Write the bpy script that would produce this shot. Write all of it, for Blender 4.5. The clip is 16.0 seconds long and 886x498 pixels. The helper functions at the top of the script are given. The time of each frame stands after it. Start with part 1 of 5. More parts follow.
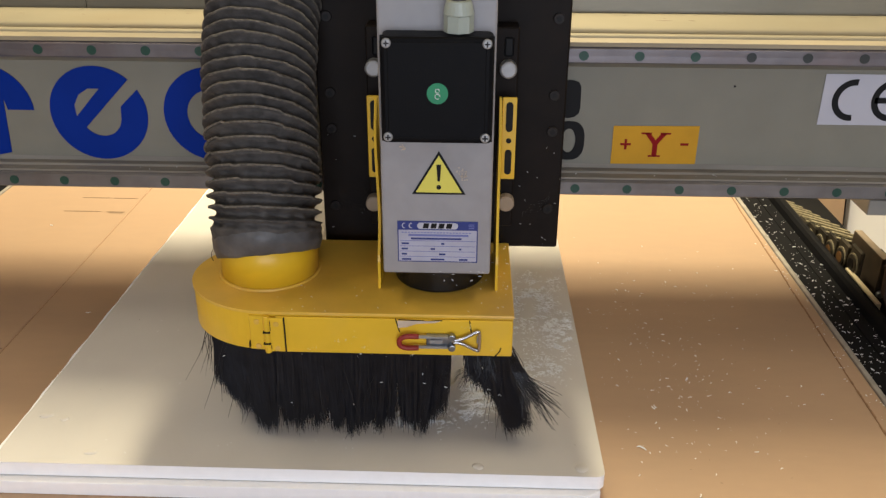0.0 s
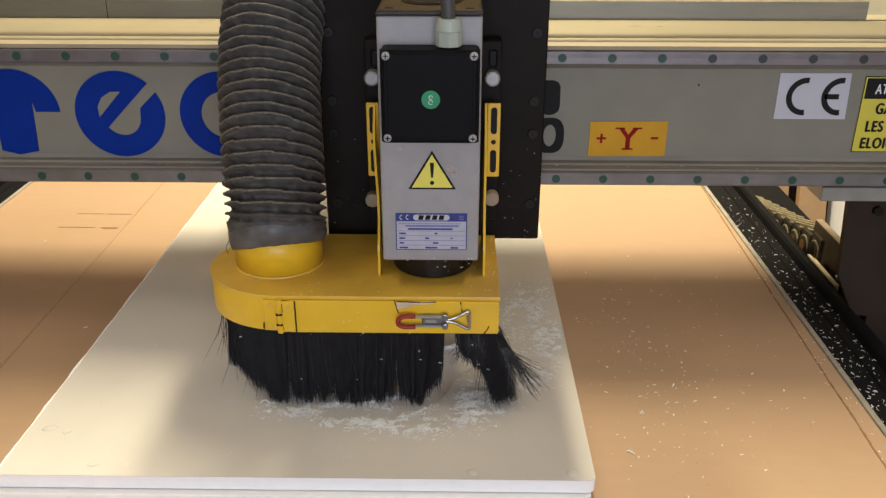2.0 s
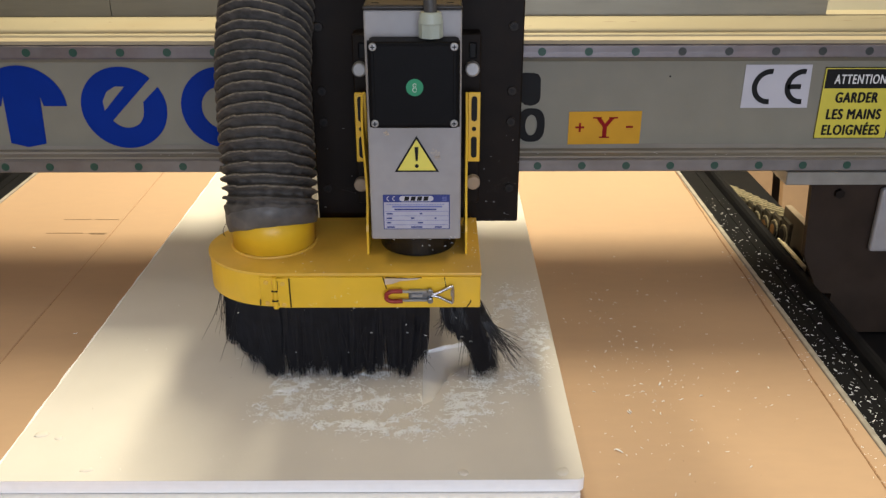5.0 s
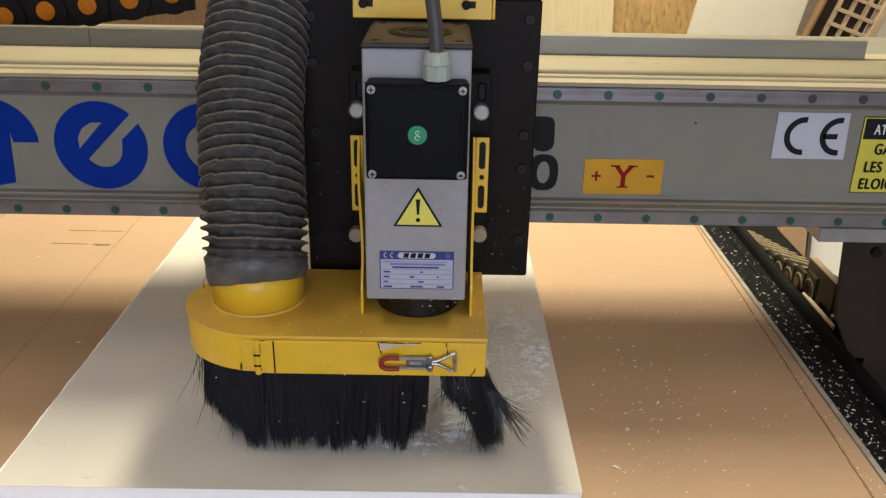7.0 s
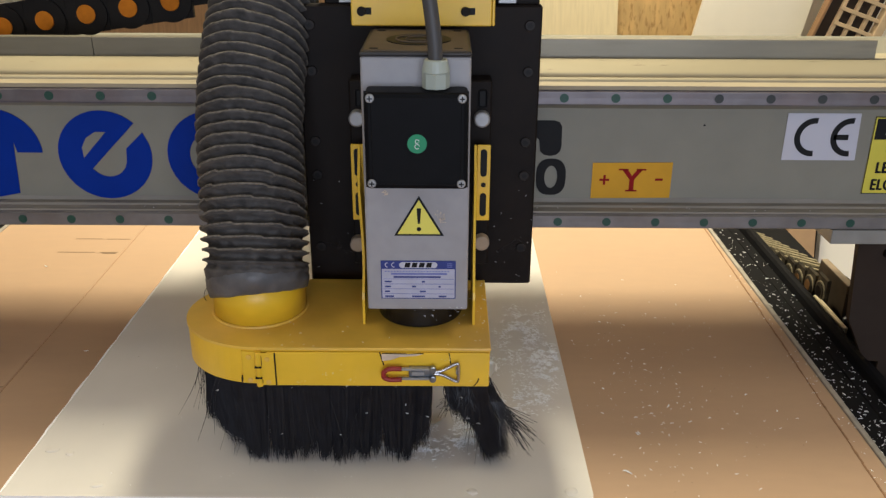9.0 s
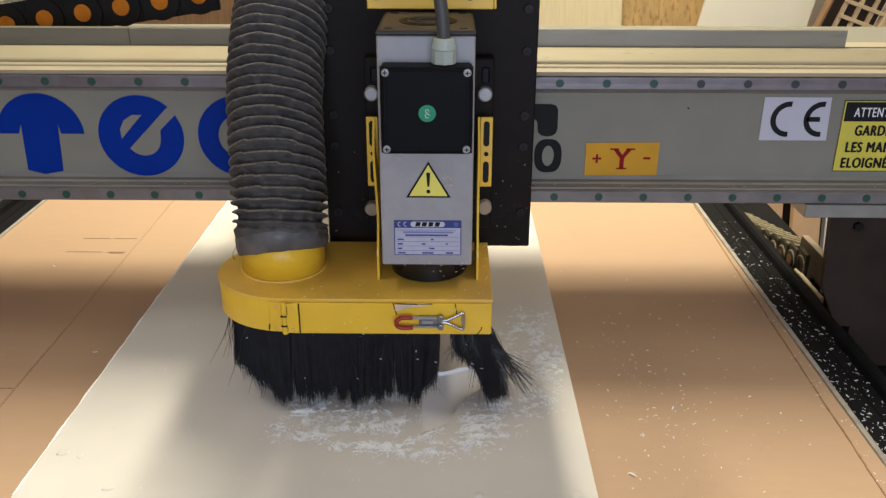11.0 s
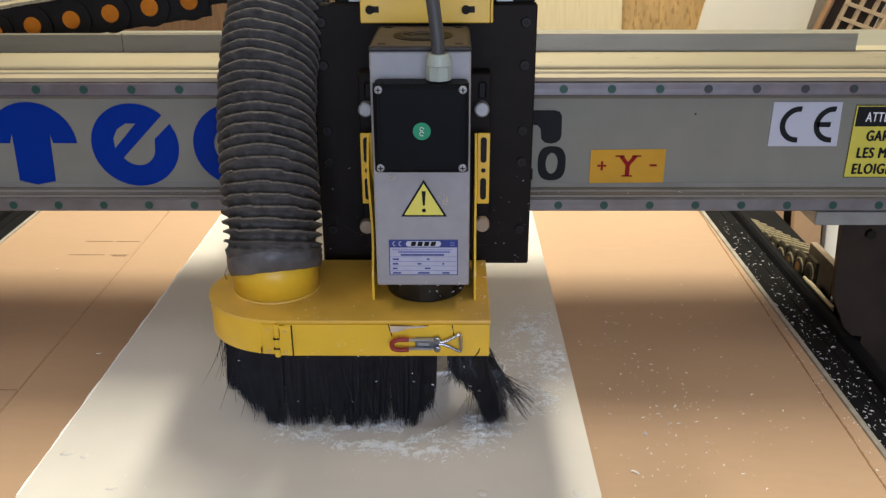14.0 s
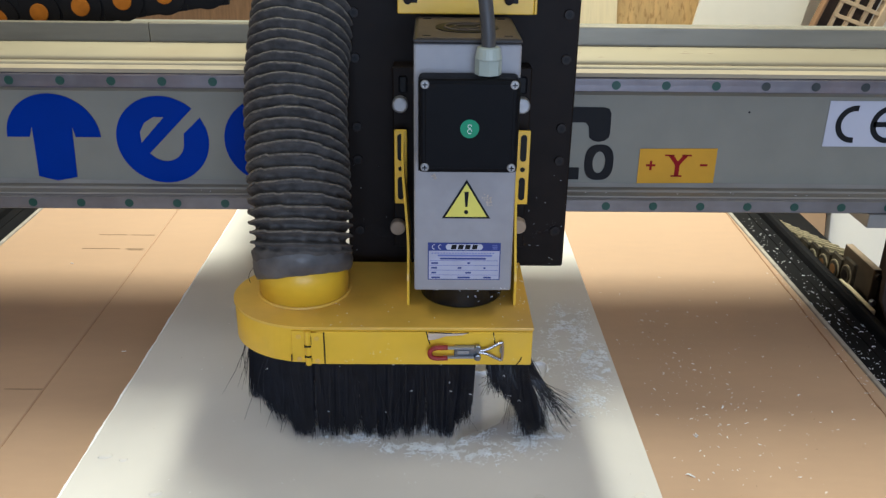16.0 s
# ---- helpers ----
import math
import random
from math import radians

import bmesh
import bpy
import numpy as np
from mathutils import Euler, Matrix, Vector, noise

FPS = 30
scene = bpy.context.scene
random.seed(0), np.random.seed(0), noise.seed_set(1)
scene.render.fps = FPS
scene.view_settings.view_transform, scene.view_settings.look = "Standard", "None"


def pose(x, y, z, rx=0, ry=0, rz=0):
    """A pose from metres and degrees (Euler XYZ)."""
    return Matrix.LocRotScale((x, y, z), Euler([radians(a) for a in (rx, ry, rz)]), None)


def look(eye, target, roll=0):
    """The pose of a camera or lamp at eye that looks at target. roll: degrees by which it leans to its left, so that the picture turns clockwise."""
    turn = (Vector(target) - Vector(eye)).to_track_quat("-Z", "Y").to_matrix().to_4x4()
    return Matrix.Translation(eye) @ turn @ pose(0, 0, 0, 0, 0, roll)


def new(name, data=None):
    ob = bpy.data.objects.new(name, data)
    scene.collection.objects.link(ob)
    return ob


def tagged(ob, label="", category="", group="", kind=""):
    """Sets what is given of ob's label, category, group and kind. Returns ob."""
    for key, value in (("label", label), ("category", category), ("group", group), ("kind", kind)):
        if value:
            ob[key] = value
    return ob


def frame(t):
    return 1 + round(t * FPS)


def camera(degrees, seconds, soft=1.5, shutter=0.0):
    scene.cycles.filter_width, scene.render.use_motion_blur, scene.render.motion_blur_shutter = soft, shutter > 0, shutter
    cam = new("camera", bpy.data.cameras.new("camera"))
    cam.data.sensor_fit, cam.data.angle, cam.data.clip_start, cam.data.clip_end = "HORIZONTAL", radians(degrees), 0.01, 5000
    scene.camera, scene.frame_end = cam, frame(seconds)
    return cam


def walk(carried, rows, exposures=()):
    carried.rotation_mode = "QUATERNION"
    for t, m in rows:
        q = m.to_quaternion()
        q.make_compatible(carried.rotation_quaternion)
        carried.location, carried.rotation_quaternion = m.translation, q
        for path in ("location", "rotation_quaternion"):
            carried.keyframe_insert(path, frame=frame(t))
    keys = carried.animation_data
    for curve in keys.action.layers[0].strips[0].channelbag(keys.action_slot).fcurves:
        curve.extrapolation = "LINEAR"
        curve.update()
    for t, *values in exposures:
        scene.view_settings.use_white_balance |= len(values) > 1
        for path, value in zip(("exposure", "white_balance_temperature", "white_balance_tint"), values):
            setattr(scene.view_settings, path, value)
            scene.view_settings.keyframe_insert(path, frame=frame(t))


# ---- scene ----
cam = camera(54.4, 16.0, soft=1.35)
# t, x, y, z, yaw, pitch, roll: a hand-held phone, z from the top of the machine bed
ROWS = [
    (0, -0.0000, -0.0000, 0.5917, 1.93, -25.55, -0.23),
    (0.5, 0.0001, -0.0121, 0.5975, 2.01, -25.76, -0.16),
    (1, 0.0059, -0.0219, 0.5971, 1.19, -25.60, 0.04),
    (1.5, 0.0003, -0.0229, 0.6020, 1.09, -25.27, 0.07),
    (2, -0.0061, -0.0241, 0.6054, 0.85, -24.85, -0.05),
    (2.5, -0.0085, -0.0312, 0.6100, 0.29, -24.96, -0.05),
    (3, -0.0089, -0.0371, 0.6093, -0.06, -24.67, 0.01),
    (5.5, -0.0086, -0.0323, 0.6126, -0.22, -24.81, 0.06),
    (6, -0.0095, -0.0341, 0.6103, -0.21, -24.52, -0.30),
    (6.5, -0.0130, -0.0378, 0.6103, -0.13, -23.93, -0.84),
    (7, -0.0138, -0.0477, 0.6111, 0.14, -23.37, -0.96),
    (7.5, -0.0165, -0.0510, 0.6102, 0.33, -23.14, -0.70),
    (8, -0.0143, -0.0535, 0.6070, 0.39, -22.92, -0.33),
    (8.5, -0.0165, -0.0464, 0.6092, 0.41, -23.01, -0.25),
    (9, -0.0146, -0.0432, 0.6092, 0.30, -23.07, -0.22),
    (11.5, -0.0188, -0.0441, 0.6311, 0.60, -23.93, 0.01),
    (12, -0.0182, -0.0446, 0.6327, 0.67, -24.10, 0.17),
    (12.5, -0.0189, -0.0445, 0.6316, 0.59, -24.08, 0.22),
    (13, -0.0183, -0.0404, 0.6308, 0.46, -24.08, 0.16),
    (13.5, -0.0171, -0.0435, 0.6272, 0.52, -23.81, 0.16),
    (14, -0.0188, -0.0495, 0.6214, 0.47, -23.34, 0.17),
    (14.5, -0.0221, -0.0478, 0.6150, 0.20, -22.73, 0.09),
    (14.6, -0.0226, -0.0475, 0.6138, 0.15, -22.62, 0.06),
    (14.7, -0.0725, -0.0445, 0.6060, 0.78, -22.26, -0.57),
    (15, -0.0749, -0.0435, 0.6056, 0.45, -22.28, -0.61),
    (15.5, -0.0870, -0.0289, 0.6077, -0.44, -22.80, -0.67),
    (16, -0.0987, -0.0197, 0.6119, -0.63, -23.76, -0.65),
]
walk(cam, [(t, pose(x, y, z, 90 + p, r, w)) for t, x, y, z, w, p, r in ROWS],
     exposures=[(0, 0.0, 6380, 10), (2.5, 0.0, 6380, 10), (6, -0.04, 6080, 10), (9, -0.07, 6020, 10), (12.5, -0.05, 5660, 11), (14.6, -0.07, 5660, 11), (14.7, -0.02, 5270, 9), (16, 0.0, 5170, 7)])

# t, head x, gantry y, head z
TRAVEL = [
    (0, -0.0000, 0.9663, 0.0000),
    (0.5, -0.0022, 0.9780, 0.0009),
    (1, -0.0019, 0.9895, -0.0052),
    (1.5, -0.0023, 1.0039, -0.0093),
    (2, -0.0020, 1.0429, -0.0092),
    (2.5, -0.0018, 1.0816, -0.0084),
    (3, -0.0015, 1.0963, -0.0045),
    (3.2, -0.0015, 1.0985, -0.0042),
    (4.2, -0.0040, 1.1200, -0.0005),
    (5.3, -0.0077, 1.0880, -0.0090),
    (5.5, -0.0077, 1.0744, -0.0091),
    (6, -0.0076, 1.0355, -0.0094),
    (6.5, -0.0080, 0.9967, -0.0099),
    (7, -0.0079, 0.9826, -0.0058),
    (7.5, -0.0080, 0.9753, -0.0011),
    (8, -0.0137, 0.9548, -0.0019),
    (8.5, -0.0140, 0.9752, -0.0011),
    (9, -0.0137, 0.9771, -0.0084),
    (9.2, -0.0137, 0.9805, -0.0085),
    (11.3, -0.0139, 1.0960, 0.0030),
    (11.5, -0.0139, 1.1056, 0.0035),
    (12, -0.0194, 1.1273, 0.0034),
    (12.5, -0.0198, 1.1093, 0.0033),
    (13, -0.0196, 1.1060, -0.0039),
    (13.5, -0.0195, 1.0835, -0.0076),
    (14, -0.0198, 1.0452, -0.0089),
    (14.5, -0.0198, 1.0064, -0.0102),
    (14.6, -0.0198, 0.9990, -0.0102),
    (14.7, -0.0360, 0.9640, -0.0092),
    (15, -0.0363, 0.9612, -0.0095),
    (15.5, -0.0353, 0.9881, -0.0104),
    (16, -0.0351, 1.0275, -0.0088),
]

# ---- light: warm ceiling lamp behind the beam, cool daylight from the doorway behind the camera, three added fill lamps
world = bpy.data.worlds.new("world")
world.use_nodes = True
world.node_tree.nodes["Background"].inputs[0].default_value = (0.72, 0.80, 1.0, 1)
world.node_tree.nodes["Background"].inputs[1].default_value = 0.35
scene.world = world


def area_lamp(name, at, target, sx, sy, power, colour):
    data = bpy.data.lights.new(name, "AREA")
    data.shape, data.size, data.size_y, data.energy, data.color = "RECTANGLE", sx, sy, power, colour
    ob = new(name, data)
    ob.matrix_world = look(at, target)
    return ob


area_lamp("unseen_lamp", (-0.005, 2.12, 2.12), (-0.005, 2.1201, 0), 0.11, 1.25, 99, (1.0, 0.86, 0.57))
# two warm fills added on either side to lift the shaded board and foam
area_lamp("unseen_lamp", (0.85, 0.95, 2.12), (0.85, 0.9501, 0), 0.20, 1.00, 9, (1.0, 0.84, 0.58))
area_lamp("unseen_lamp", (-1.00, 0.95, 2.12), (-1.00, 0.9501, 0), 0.20, 1.00, 10, (1.0, 0.84, 0.58))
# added fill, tilted at the back wall to brighten the leaning boards
area_lamp("unseen_lamp", (1.25, 4.45, 2.12), (1.25, 5.93, 0), 0.20, 1.00, 62, (1.0, 0.87, 0.58))
area_lamp("daylight", (0.45, -2.9, 0.68), (0.35, 0, 0.50), 2.6, 1.6, 69, (0.83, 0.88, 1.0))

# ---- materials


def material(name, colour, rough=0.6, metal=0.0, vary=0.12, scale=30.0, bump=0.0, bump_scale=200.0, dark=None, blotch=3.0, blotch_amount=0.0, stretch=(1, 1, 1), spec=0.5):
    m = bpy.data.materials.new(name)
    m.use_nodes = True
    nt = m.node_tree
    bsdf = nt.nodes["Principled BSDF"]
    bsdf.inputs["Roughness"].default_value = rough
    bsdf.inputs["Metallic"].default_value = metal
    bsdf.inputs["Specular IOR Level"].default_value = spec
    co = nt.nodes.new("ShaderNodeTexCoord")
    mp = nt.nodes.new("ShaderNodeMapping")
    mp.inputs["Scale"].default_value = stretch
    nt.links.new(co.outputs["Object"], mp.inputs["Vector"])

    def noise_node(s, detail):
        n = nt.nodes.new("ShaderNodeTexNoise")
        n.inputs["Scale"].default_value, n.inputs["Detail"].default_value = s, detail
        nt.links.new(mp.outputs["Vector"], n.inputs["Vector"])
        return n

    def mix(fac_socket, a, b):
        mx = nt.nodes.new("ShaderNodeMix")
        mx.data_type = "RGBA"
        nt.links.new(fac_socket, mx.inputs["Factor"])
        for s, v in (("A", a), ("B", b)):
            i = [k for k in mx.inputs if k.name == s and k.type == "RGBA"][0]
            if isinstance(v, tuple):
                i.default_value = (*v, 1)
            else:
                nt.links.new(v, i)
        return [k for k in mx.outputs if k.type == "RGBA"][0]

    def ramp(socket, lo, hi):
        r = nt.nodes.new("ShaderNodeMapRange")
        r.inputs["From Min"].default_value, r.inputs["From Max"].default_value = lo, hi
        nt.links.new(socket, r.inputs["Value"])
        return r.outputs["Result"]

    fine = noise_node(scale, 4.0)
    lo = tuple(c * (1 - vary) for c in colour)
    hi = tuple(min(1, c * (1 + vary)) for c in colour)
    out = mix(ramp(fine.outputs["Fac"], 0.3, 0.7), lo, hi)
    if blotch_amount:
        big = noise_node(blotch, 5.0)
        r = ramp(big.outputs["Fac"], 0.52, 0.74)
        mul = nt.nodes.new("ShaderNodeMath")
        mul.operation = "MULTIPLY"
        mul.inputs[1].default_value = blotch_amount
        nt.links.new(r, mul.inputs[0])
        out = mix(mul.outputs[0], out, dark or tuple(c * 0.5 for c in colour))
    nt.links.new(out, bsdf.inputs["Base Color"])
    rr = nt.nodes.new("ShaderNodeMapRange")
    rr.inputs["To Min"].default_value, rr.inputs["To Max"].default_value = max(0, rough - 0.1), min(1, rough + 0.1)
    nt.links.new(fine.outputs["Fac"], rr.inputs["Value"])
    nt.links.new(rr.outputs["Result"], bsdf.inputs["Roughness"])
    if bump:
        b = nt.nodes.new("ShaderNodeBump")
        b.inputs["Strength"].default_value = bump
        b.inputs["Distance"].default_value = 0.001
        n = noise_node(bump_scale, 3.0)
        nt.links.new(n.outputs["Fac"], b.inputs["Height"])
        nt.links.new(b.outputs["Normal"], bsdf.inputs["Normal"])
    return m


FOAM_SKIN = material("foam_skin", (0.672, 0.646, 0.615), 0.62, vary=0.03, scale=14, bump=0.08, bump_scale=350, blotch=5, blotch_amount=0.18, dark=(0.605, 0.572, 0.533))
FOAM_CUT = material("foam_cut", (0.95, 0.95, 0.96), 0.8, vary=0.02, scale=90, bump=0.15, bump_scale=500)
SPECK = material("dark_speck", (0.12, 0.09, 0.06), 0.8, vary=0.3)
CHIP = material("foam_chip", (0.94, 0.96, 0.99), 0.75, vary=0.04)
MDF = material("fibreboard", (0.482, 0.327, 0.210), 0.70, vary=0.025, scale=60, stretch=(0.4, 1.2, 1), bump=0.04, bump_scale=500, blotch=2.4, blotch_amount=0.30, dark=(0.427, 0.279, 0.170))
SCORE = material("scored_board", (0.31, 0.175, 0.09), 0.9, vary=0.3, scale=160)
PENCIL = material("pencil", (0.29, 0.20, 0.125), 0.8, vary=0.2, scale=200)
ALU = material("aluminium", (0.28, 0.27, 0.245), 0.5, metal=0.3, vary=0.1, scale=40, blotch=9, blotch_amount=0.4, dark=(0.22, 0.20, 0.17))
TOP_BAR = material("weathered_aluminium", (0.22, 0.20, 0.15), 0.36, metal=0.35, spec=0.4, vary=0.2, scale=30, stretch=(0.12, 1, 1), blotch=60, blotch_amount=0.7, dark=(0.135, 0.12, 0.09))
RAIL = material("ground_steel", (0.160, 0.146, 0.154), 0.40, metal=0.5, vary=0.16, scale=60, blotch=16, blotch_amount=0.5, dark=(0.165, 0.110, 0.105), stretch=(0.6, 1, 0.6))
RAIL_LOW = material("dull_steel", (0.180, 0.168, 0.165), 0.48, metal=0.5, vary=0.16, scale=60, blotch=14, blotch_amount=0.5, dark=(0.125, 0.098, 0.082), stretch=(0.6, 1, 0.6))
GREY = material("grey_paint", (0.222, 0.213, 0.174), 0.5, spec=0.25, vary=0.05, scale=20, blotch=5, blotch_amount=0.35, dark=(0.205, 0.188, 0.145))
DUSTY = material("dusty_grey", (0.24, 0.215, 0.18), 0.7, vary=0.14, scale=40, blotch=14, blotch_amount=0.6, dark=(0.16, 0.135, 0.10), stretch=(0.3, 1, 1))
CREAM = material("cream_paint", (0.400, 0.350, 0.235), 0.55, vary=0.07, scale=18, blotch=11, blotch_amount=0.55, dark=(0.37, 0.29, 0.17), stretch=(0.3, 1, 1), spec=0.3)
PLUG_GREEN = material("green_plug", (0.007, 0.052, 0.034), 0.5, vary=0.2, scale=300)
PLUG_DARK = material("dark_plug", (0.017, 0.022, 0.021), 0.5, vary=0.2, scale=300)
BLUE = material("blue_vinyl", (0.003, 0.026, 0.25), 0.55, vary=0.05, scale=20, spec=0.08)
BLACK_VINYL = material("black_vinyl", (0.010, 0.010, 0.011), 0.5, vary=0.1, spec=0.12)
AMBER = material("amber_sticker", (0.57, 0.30, 0.016), 0.5, vary=0.06, scale=30, spec=0.2)
SIGN_YELLOW = material("yellow_sticker", (0.62, 0.54, 0.05), 0.45, vary=0.05, scale=30)
RED_INK = material("red_ink", (0.24, 0.010, 0.010), 0.6, vary=0.1, spec=0.1)
STICKER_WHITE = material("white_sticker", (0.50, 0.50, 0.565), 0.4, vary=0.03, scale=20)
INK = material("black_ink", (0.010, 0.010, 0.011), 0.5, vary=0.1, spec=0.15)
WHITE_INK = material("white_ink", (0.75, 0.75, 0.75), 0.5, vary=0.03)
BLACK_STEEL = material("black_steel", (0.0112, 0.0082, 0.0070), 0.5, vary=0.25, scale=30, blotch=5, blotch_amount=0.6, dark=(0.021, 0.0155, 0.012), bump=0.08, spec=0.10)
CHANNEL = material("black_channel", (0.0095, 0.0095, 0.0112), 0.7, vary=0.2, scale=30, blotch=8, blotch_amount=0.4, dark=(0.018, 0.017, 0.0165), spec=0.08)
WORN_STEEL = material("worn_black_steel", (0.018, 0.0145, 0.013), 0.45, vary=0.3, scale=90, spec=0.18)
DARK_LEG = material("dark_leg", (0.034, 0.024, 0.0185), 0.6, spec=0.08, vary=0.2, scale=20, blotch=6, blotch_amount=0.4, dark=(0.035, 0.027, 0.022))
BLACK_PLASTIC = material("black_plastic", (0.0046, 0.0046, 0.0056), 0.5, spec=0.09, vary=0.2, scale=50, bump=0.12, bump_scale=700)
YELLOW = material("yellow_paint", (0.76, 0.475, 0.022), 0.38, vary=0.06, scale=24, bump=0.1, bump_scale=90, blotch=10, blotch_amount=0.5, dark=(0.66, 0.44, 0.11))
YELLOW_DUST = material("dusty_yellow", (0.72, 0.45, 0.06), 0.42, vary=0.08, scale=30, blotch=5, blotch_amount=0.75, dark=(0.60, 0.385, 0.165))
MOTOR_WHITE = material("motor_white", (0.315, 0.305, 0.315), 0.42, vary=0.05, scale=60, blotch=11, blotch_amount=0.5, dark=(0.265, 0.245, 0.235))
MOTOR_CAP = material("motor_cap", (0.03, 0.026, 0.025), 0.5, vary=0.15)
CAP_TOP = material("dusty_cap", (0.105, 0.080, 0.058), 0.7, vary=0.2, scale=60, blotch=14, blotch_amount=0.5, dark=(0.06, 0.046, 0.036))
CREAM_DIRTY = material("dirty_cream", (0.33, 0.275, 0.18), 0.65, vary=0.15, scale=40, stretch=(0.2, 1, 1), blotch=9, blotch_amount=0.7, dark=(0.20, 0.15, 0.09))
TAUPE = material("dusty_taupe", (0.34, 0.265, 0.19), 0.7, vary=0.15, scale=50, blotch=12, blotch_amount=0.4, dark=(0.24, 0.18, 0.12))
NYLON = material("pale_nylon", (0.38, 0.42, 0.37), 0.4, vary=0.04)
CABLE = material("grey_cable", (0.055, 0.052, 0.052), 0.5, vary=0.1)
HOSE = material("hose_fabric", (0.077, 0.071, 0.067), 0.66, vary=0.30, scale=90, bump=0.6, bump_scale=260, blotch=18, blotch_amount=0.5, dark=(0.120, 0.109, 0.098), spec=0.18)
CUFF = material("hose_cuff", (0.085, 0.085, 0.090), 0.45, vary=0.25, scale=60, bump=0.8, bump_scale=110, blotch=20, blotch_amount=0.5, dark=(0.14, 0.135, 0.13))
BRISTLE = material("black_bristle", (0.011, 0.011, 0.0145), 0.45, vary=0.3, scale=80, spec=0.35)
ZINC = material("zinc", (0.34, 0.34, 0.345), 0.45, metal=0.6, vary=0.15, scale=60)
NOSE = material("gloss_black", (0.006, 0.006, 0.007), 0.22, vary=0.2, scale=30, spec=0.5, bump=0.15, bump_scale=40)
CHROME = material("chrome", (0.48, 0.48, 0.50), 0.26, metal=1.0, vary=0.05)
GUNMETAL = material("latch_steel", (0.25, 0.27, 0.30), 0.3, metal=0.85, vary=0.2, scale=90)
RED_GRIP = material("red_grip", (0.25, 0.016, 0.012), 0.5, vary=0.15, scale=120)
GREEN_DOT = material("green_sticker", (0.004, 0.24, 0.10), 0.45, vary=0.05)
BOUNCE_PALE = material("bounce_pale", (0.68, 0.66, 0.62), 0.5, metal=0.2, vary=0.08, scale=30)
BRACKET = material("dusty_bracket", (0.085, 0.064, 0.045), 0.65, vary=0.2, scale=40, spec=0.15, blotch=20, blotch_amount=0.5, dark=(0.05, 0.038, 0.03))
STRIP = material("worn_strip", (0.36, 0.33, 0.29), 0.55, vary=0.2, scale=60)
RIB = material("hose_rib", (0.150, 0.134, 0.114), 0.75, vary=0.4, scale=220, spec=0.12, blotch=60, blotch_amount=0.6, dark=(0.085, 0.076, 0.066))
SCUFF = material("pale_scuff", (0.78, 0.60, 0.19), 0.6, vary=0.2, scale=300)
PATCH = material("bare_patch", (0.62, 0.50, 0.38), 0.6, vary=0.2, scale=60)
PLATE_FIELD = material("plate_field", (0.42, 0.42, 0.52), 0.45, vary=0.06, scale=60)
NAVY = material("navy_print", (0.02, 0.035, 0.20), 0.4, vary=0.05)
PALE_PRINT = material("pale_print", (0.15, 0.17, 0.42), 0.5, vary=0.05)
TRIANGLE_YELLOW = material("warning_yellow", (0.74, 0.66, 0.10), 0.4, vary=0.04)
CHAIN = material("chain_plastic", (0.009, 0.0075, 0.007), 0.5, vary=0.2, spec=0.12)
CHAIN_SIDE = material("dull_chain_side", (0.040, 0.033, 0.023), 0.65, vary=0.35, scale=60, spec=0.2, blotch=30, blotch_amount=0.6, dark=(0.10, 0.082, 0.052))
BOSS_TAN = material("tan_boss", (0.17, 0.085, 0.03), 0.7, vary=0.3, scale=90, spec=0.2)
CHAIN_DUST = material("dusty_chain", (0.29, 0.25, 0.155), 0.8, vary=0.35, scale=160)
ORANGE = material("orange_hose", (0.42, 0.135, 0.008), 0.55, vary=0.2, scale=60, spec=0.1)
PLY = material("plywood", (0.82, 0.70, 0.46), 0.65, vary=0.06, scale=9, stretch=(6, 1, 0.5), blotch=14, blotch_amount=0.15, dark=(0.45, 0.33, 0.18))
OSB = material("strand_board", (0.58, 0.39, 0.165), 0.7, vary=0.22, scale=12, stretch=(1, 1, 0.35), blotch=42, blotch_amount=0.9, dark=(0.24, 0.12, 0.035))
WHITE_PANEL = material("white_laminate", (0.88, 0.83, 0.73), 0.5, vary=0.03, scale=5, blotch=2.5, blotch_amount=0.25, dark=(0.80, 0.72, 0.60))
BROWN_WOOD = material("brown_wood", (0.28, 0.16, 0.08), 0.7, vary=0.2, scale=12, stretch=(5, 1, 0.5))
GAP_DARK = material("gap_dark", (0.05, 0.032, 0.022), 0.7, vary=0.2, scale=14)
LATTICE = material("pale_lattice", (0.62, 0.47, 0.30), 0.7, vary=0.12, scale=14)
CARD = material("cardboard", (0.42, 0.27, 0.15), 0.8, vary=0.06, scale=20)
PLASTER = material("plaster", (0.80, 0.76, 0.69), 0.85, vary=0.04, scale=6, bump=0.2)
CONCRETE = material("concrete", (0.22, 0.20, 0.18), 0.8, vary=0.12, scale=8, bump=0.3, bump_scale=60)

# ---- mesh helpers


def part(name, bm, mat, parent=None, label="", smooth=False):
    me = bpy.data.meshes.new(name)
    bmesh.ops.recalc_face_normals(bm, faces=bm.faces[:])
    bm.to_mesh(me)
    bm.free()
    me.materials.append(mat)
    if smooth:
        me.shade_smooth()
    ob = new(name, me)
    ob.parent = parent
    return tagged(ob, label)


def thing(name, label, category, group="", kind=""):
    return tagged(new(name), label, category, group, kind)


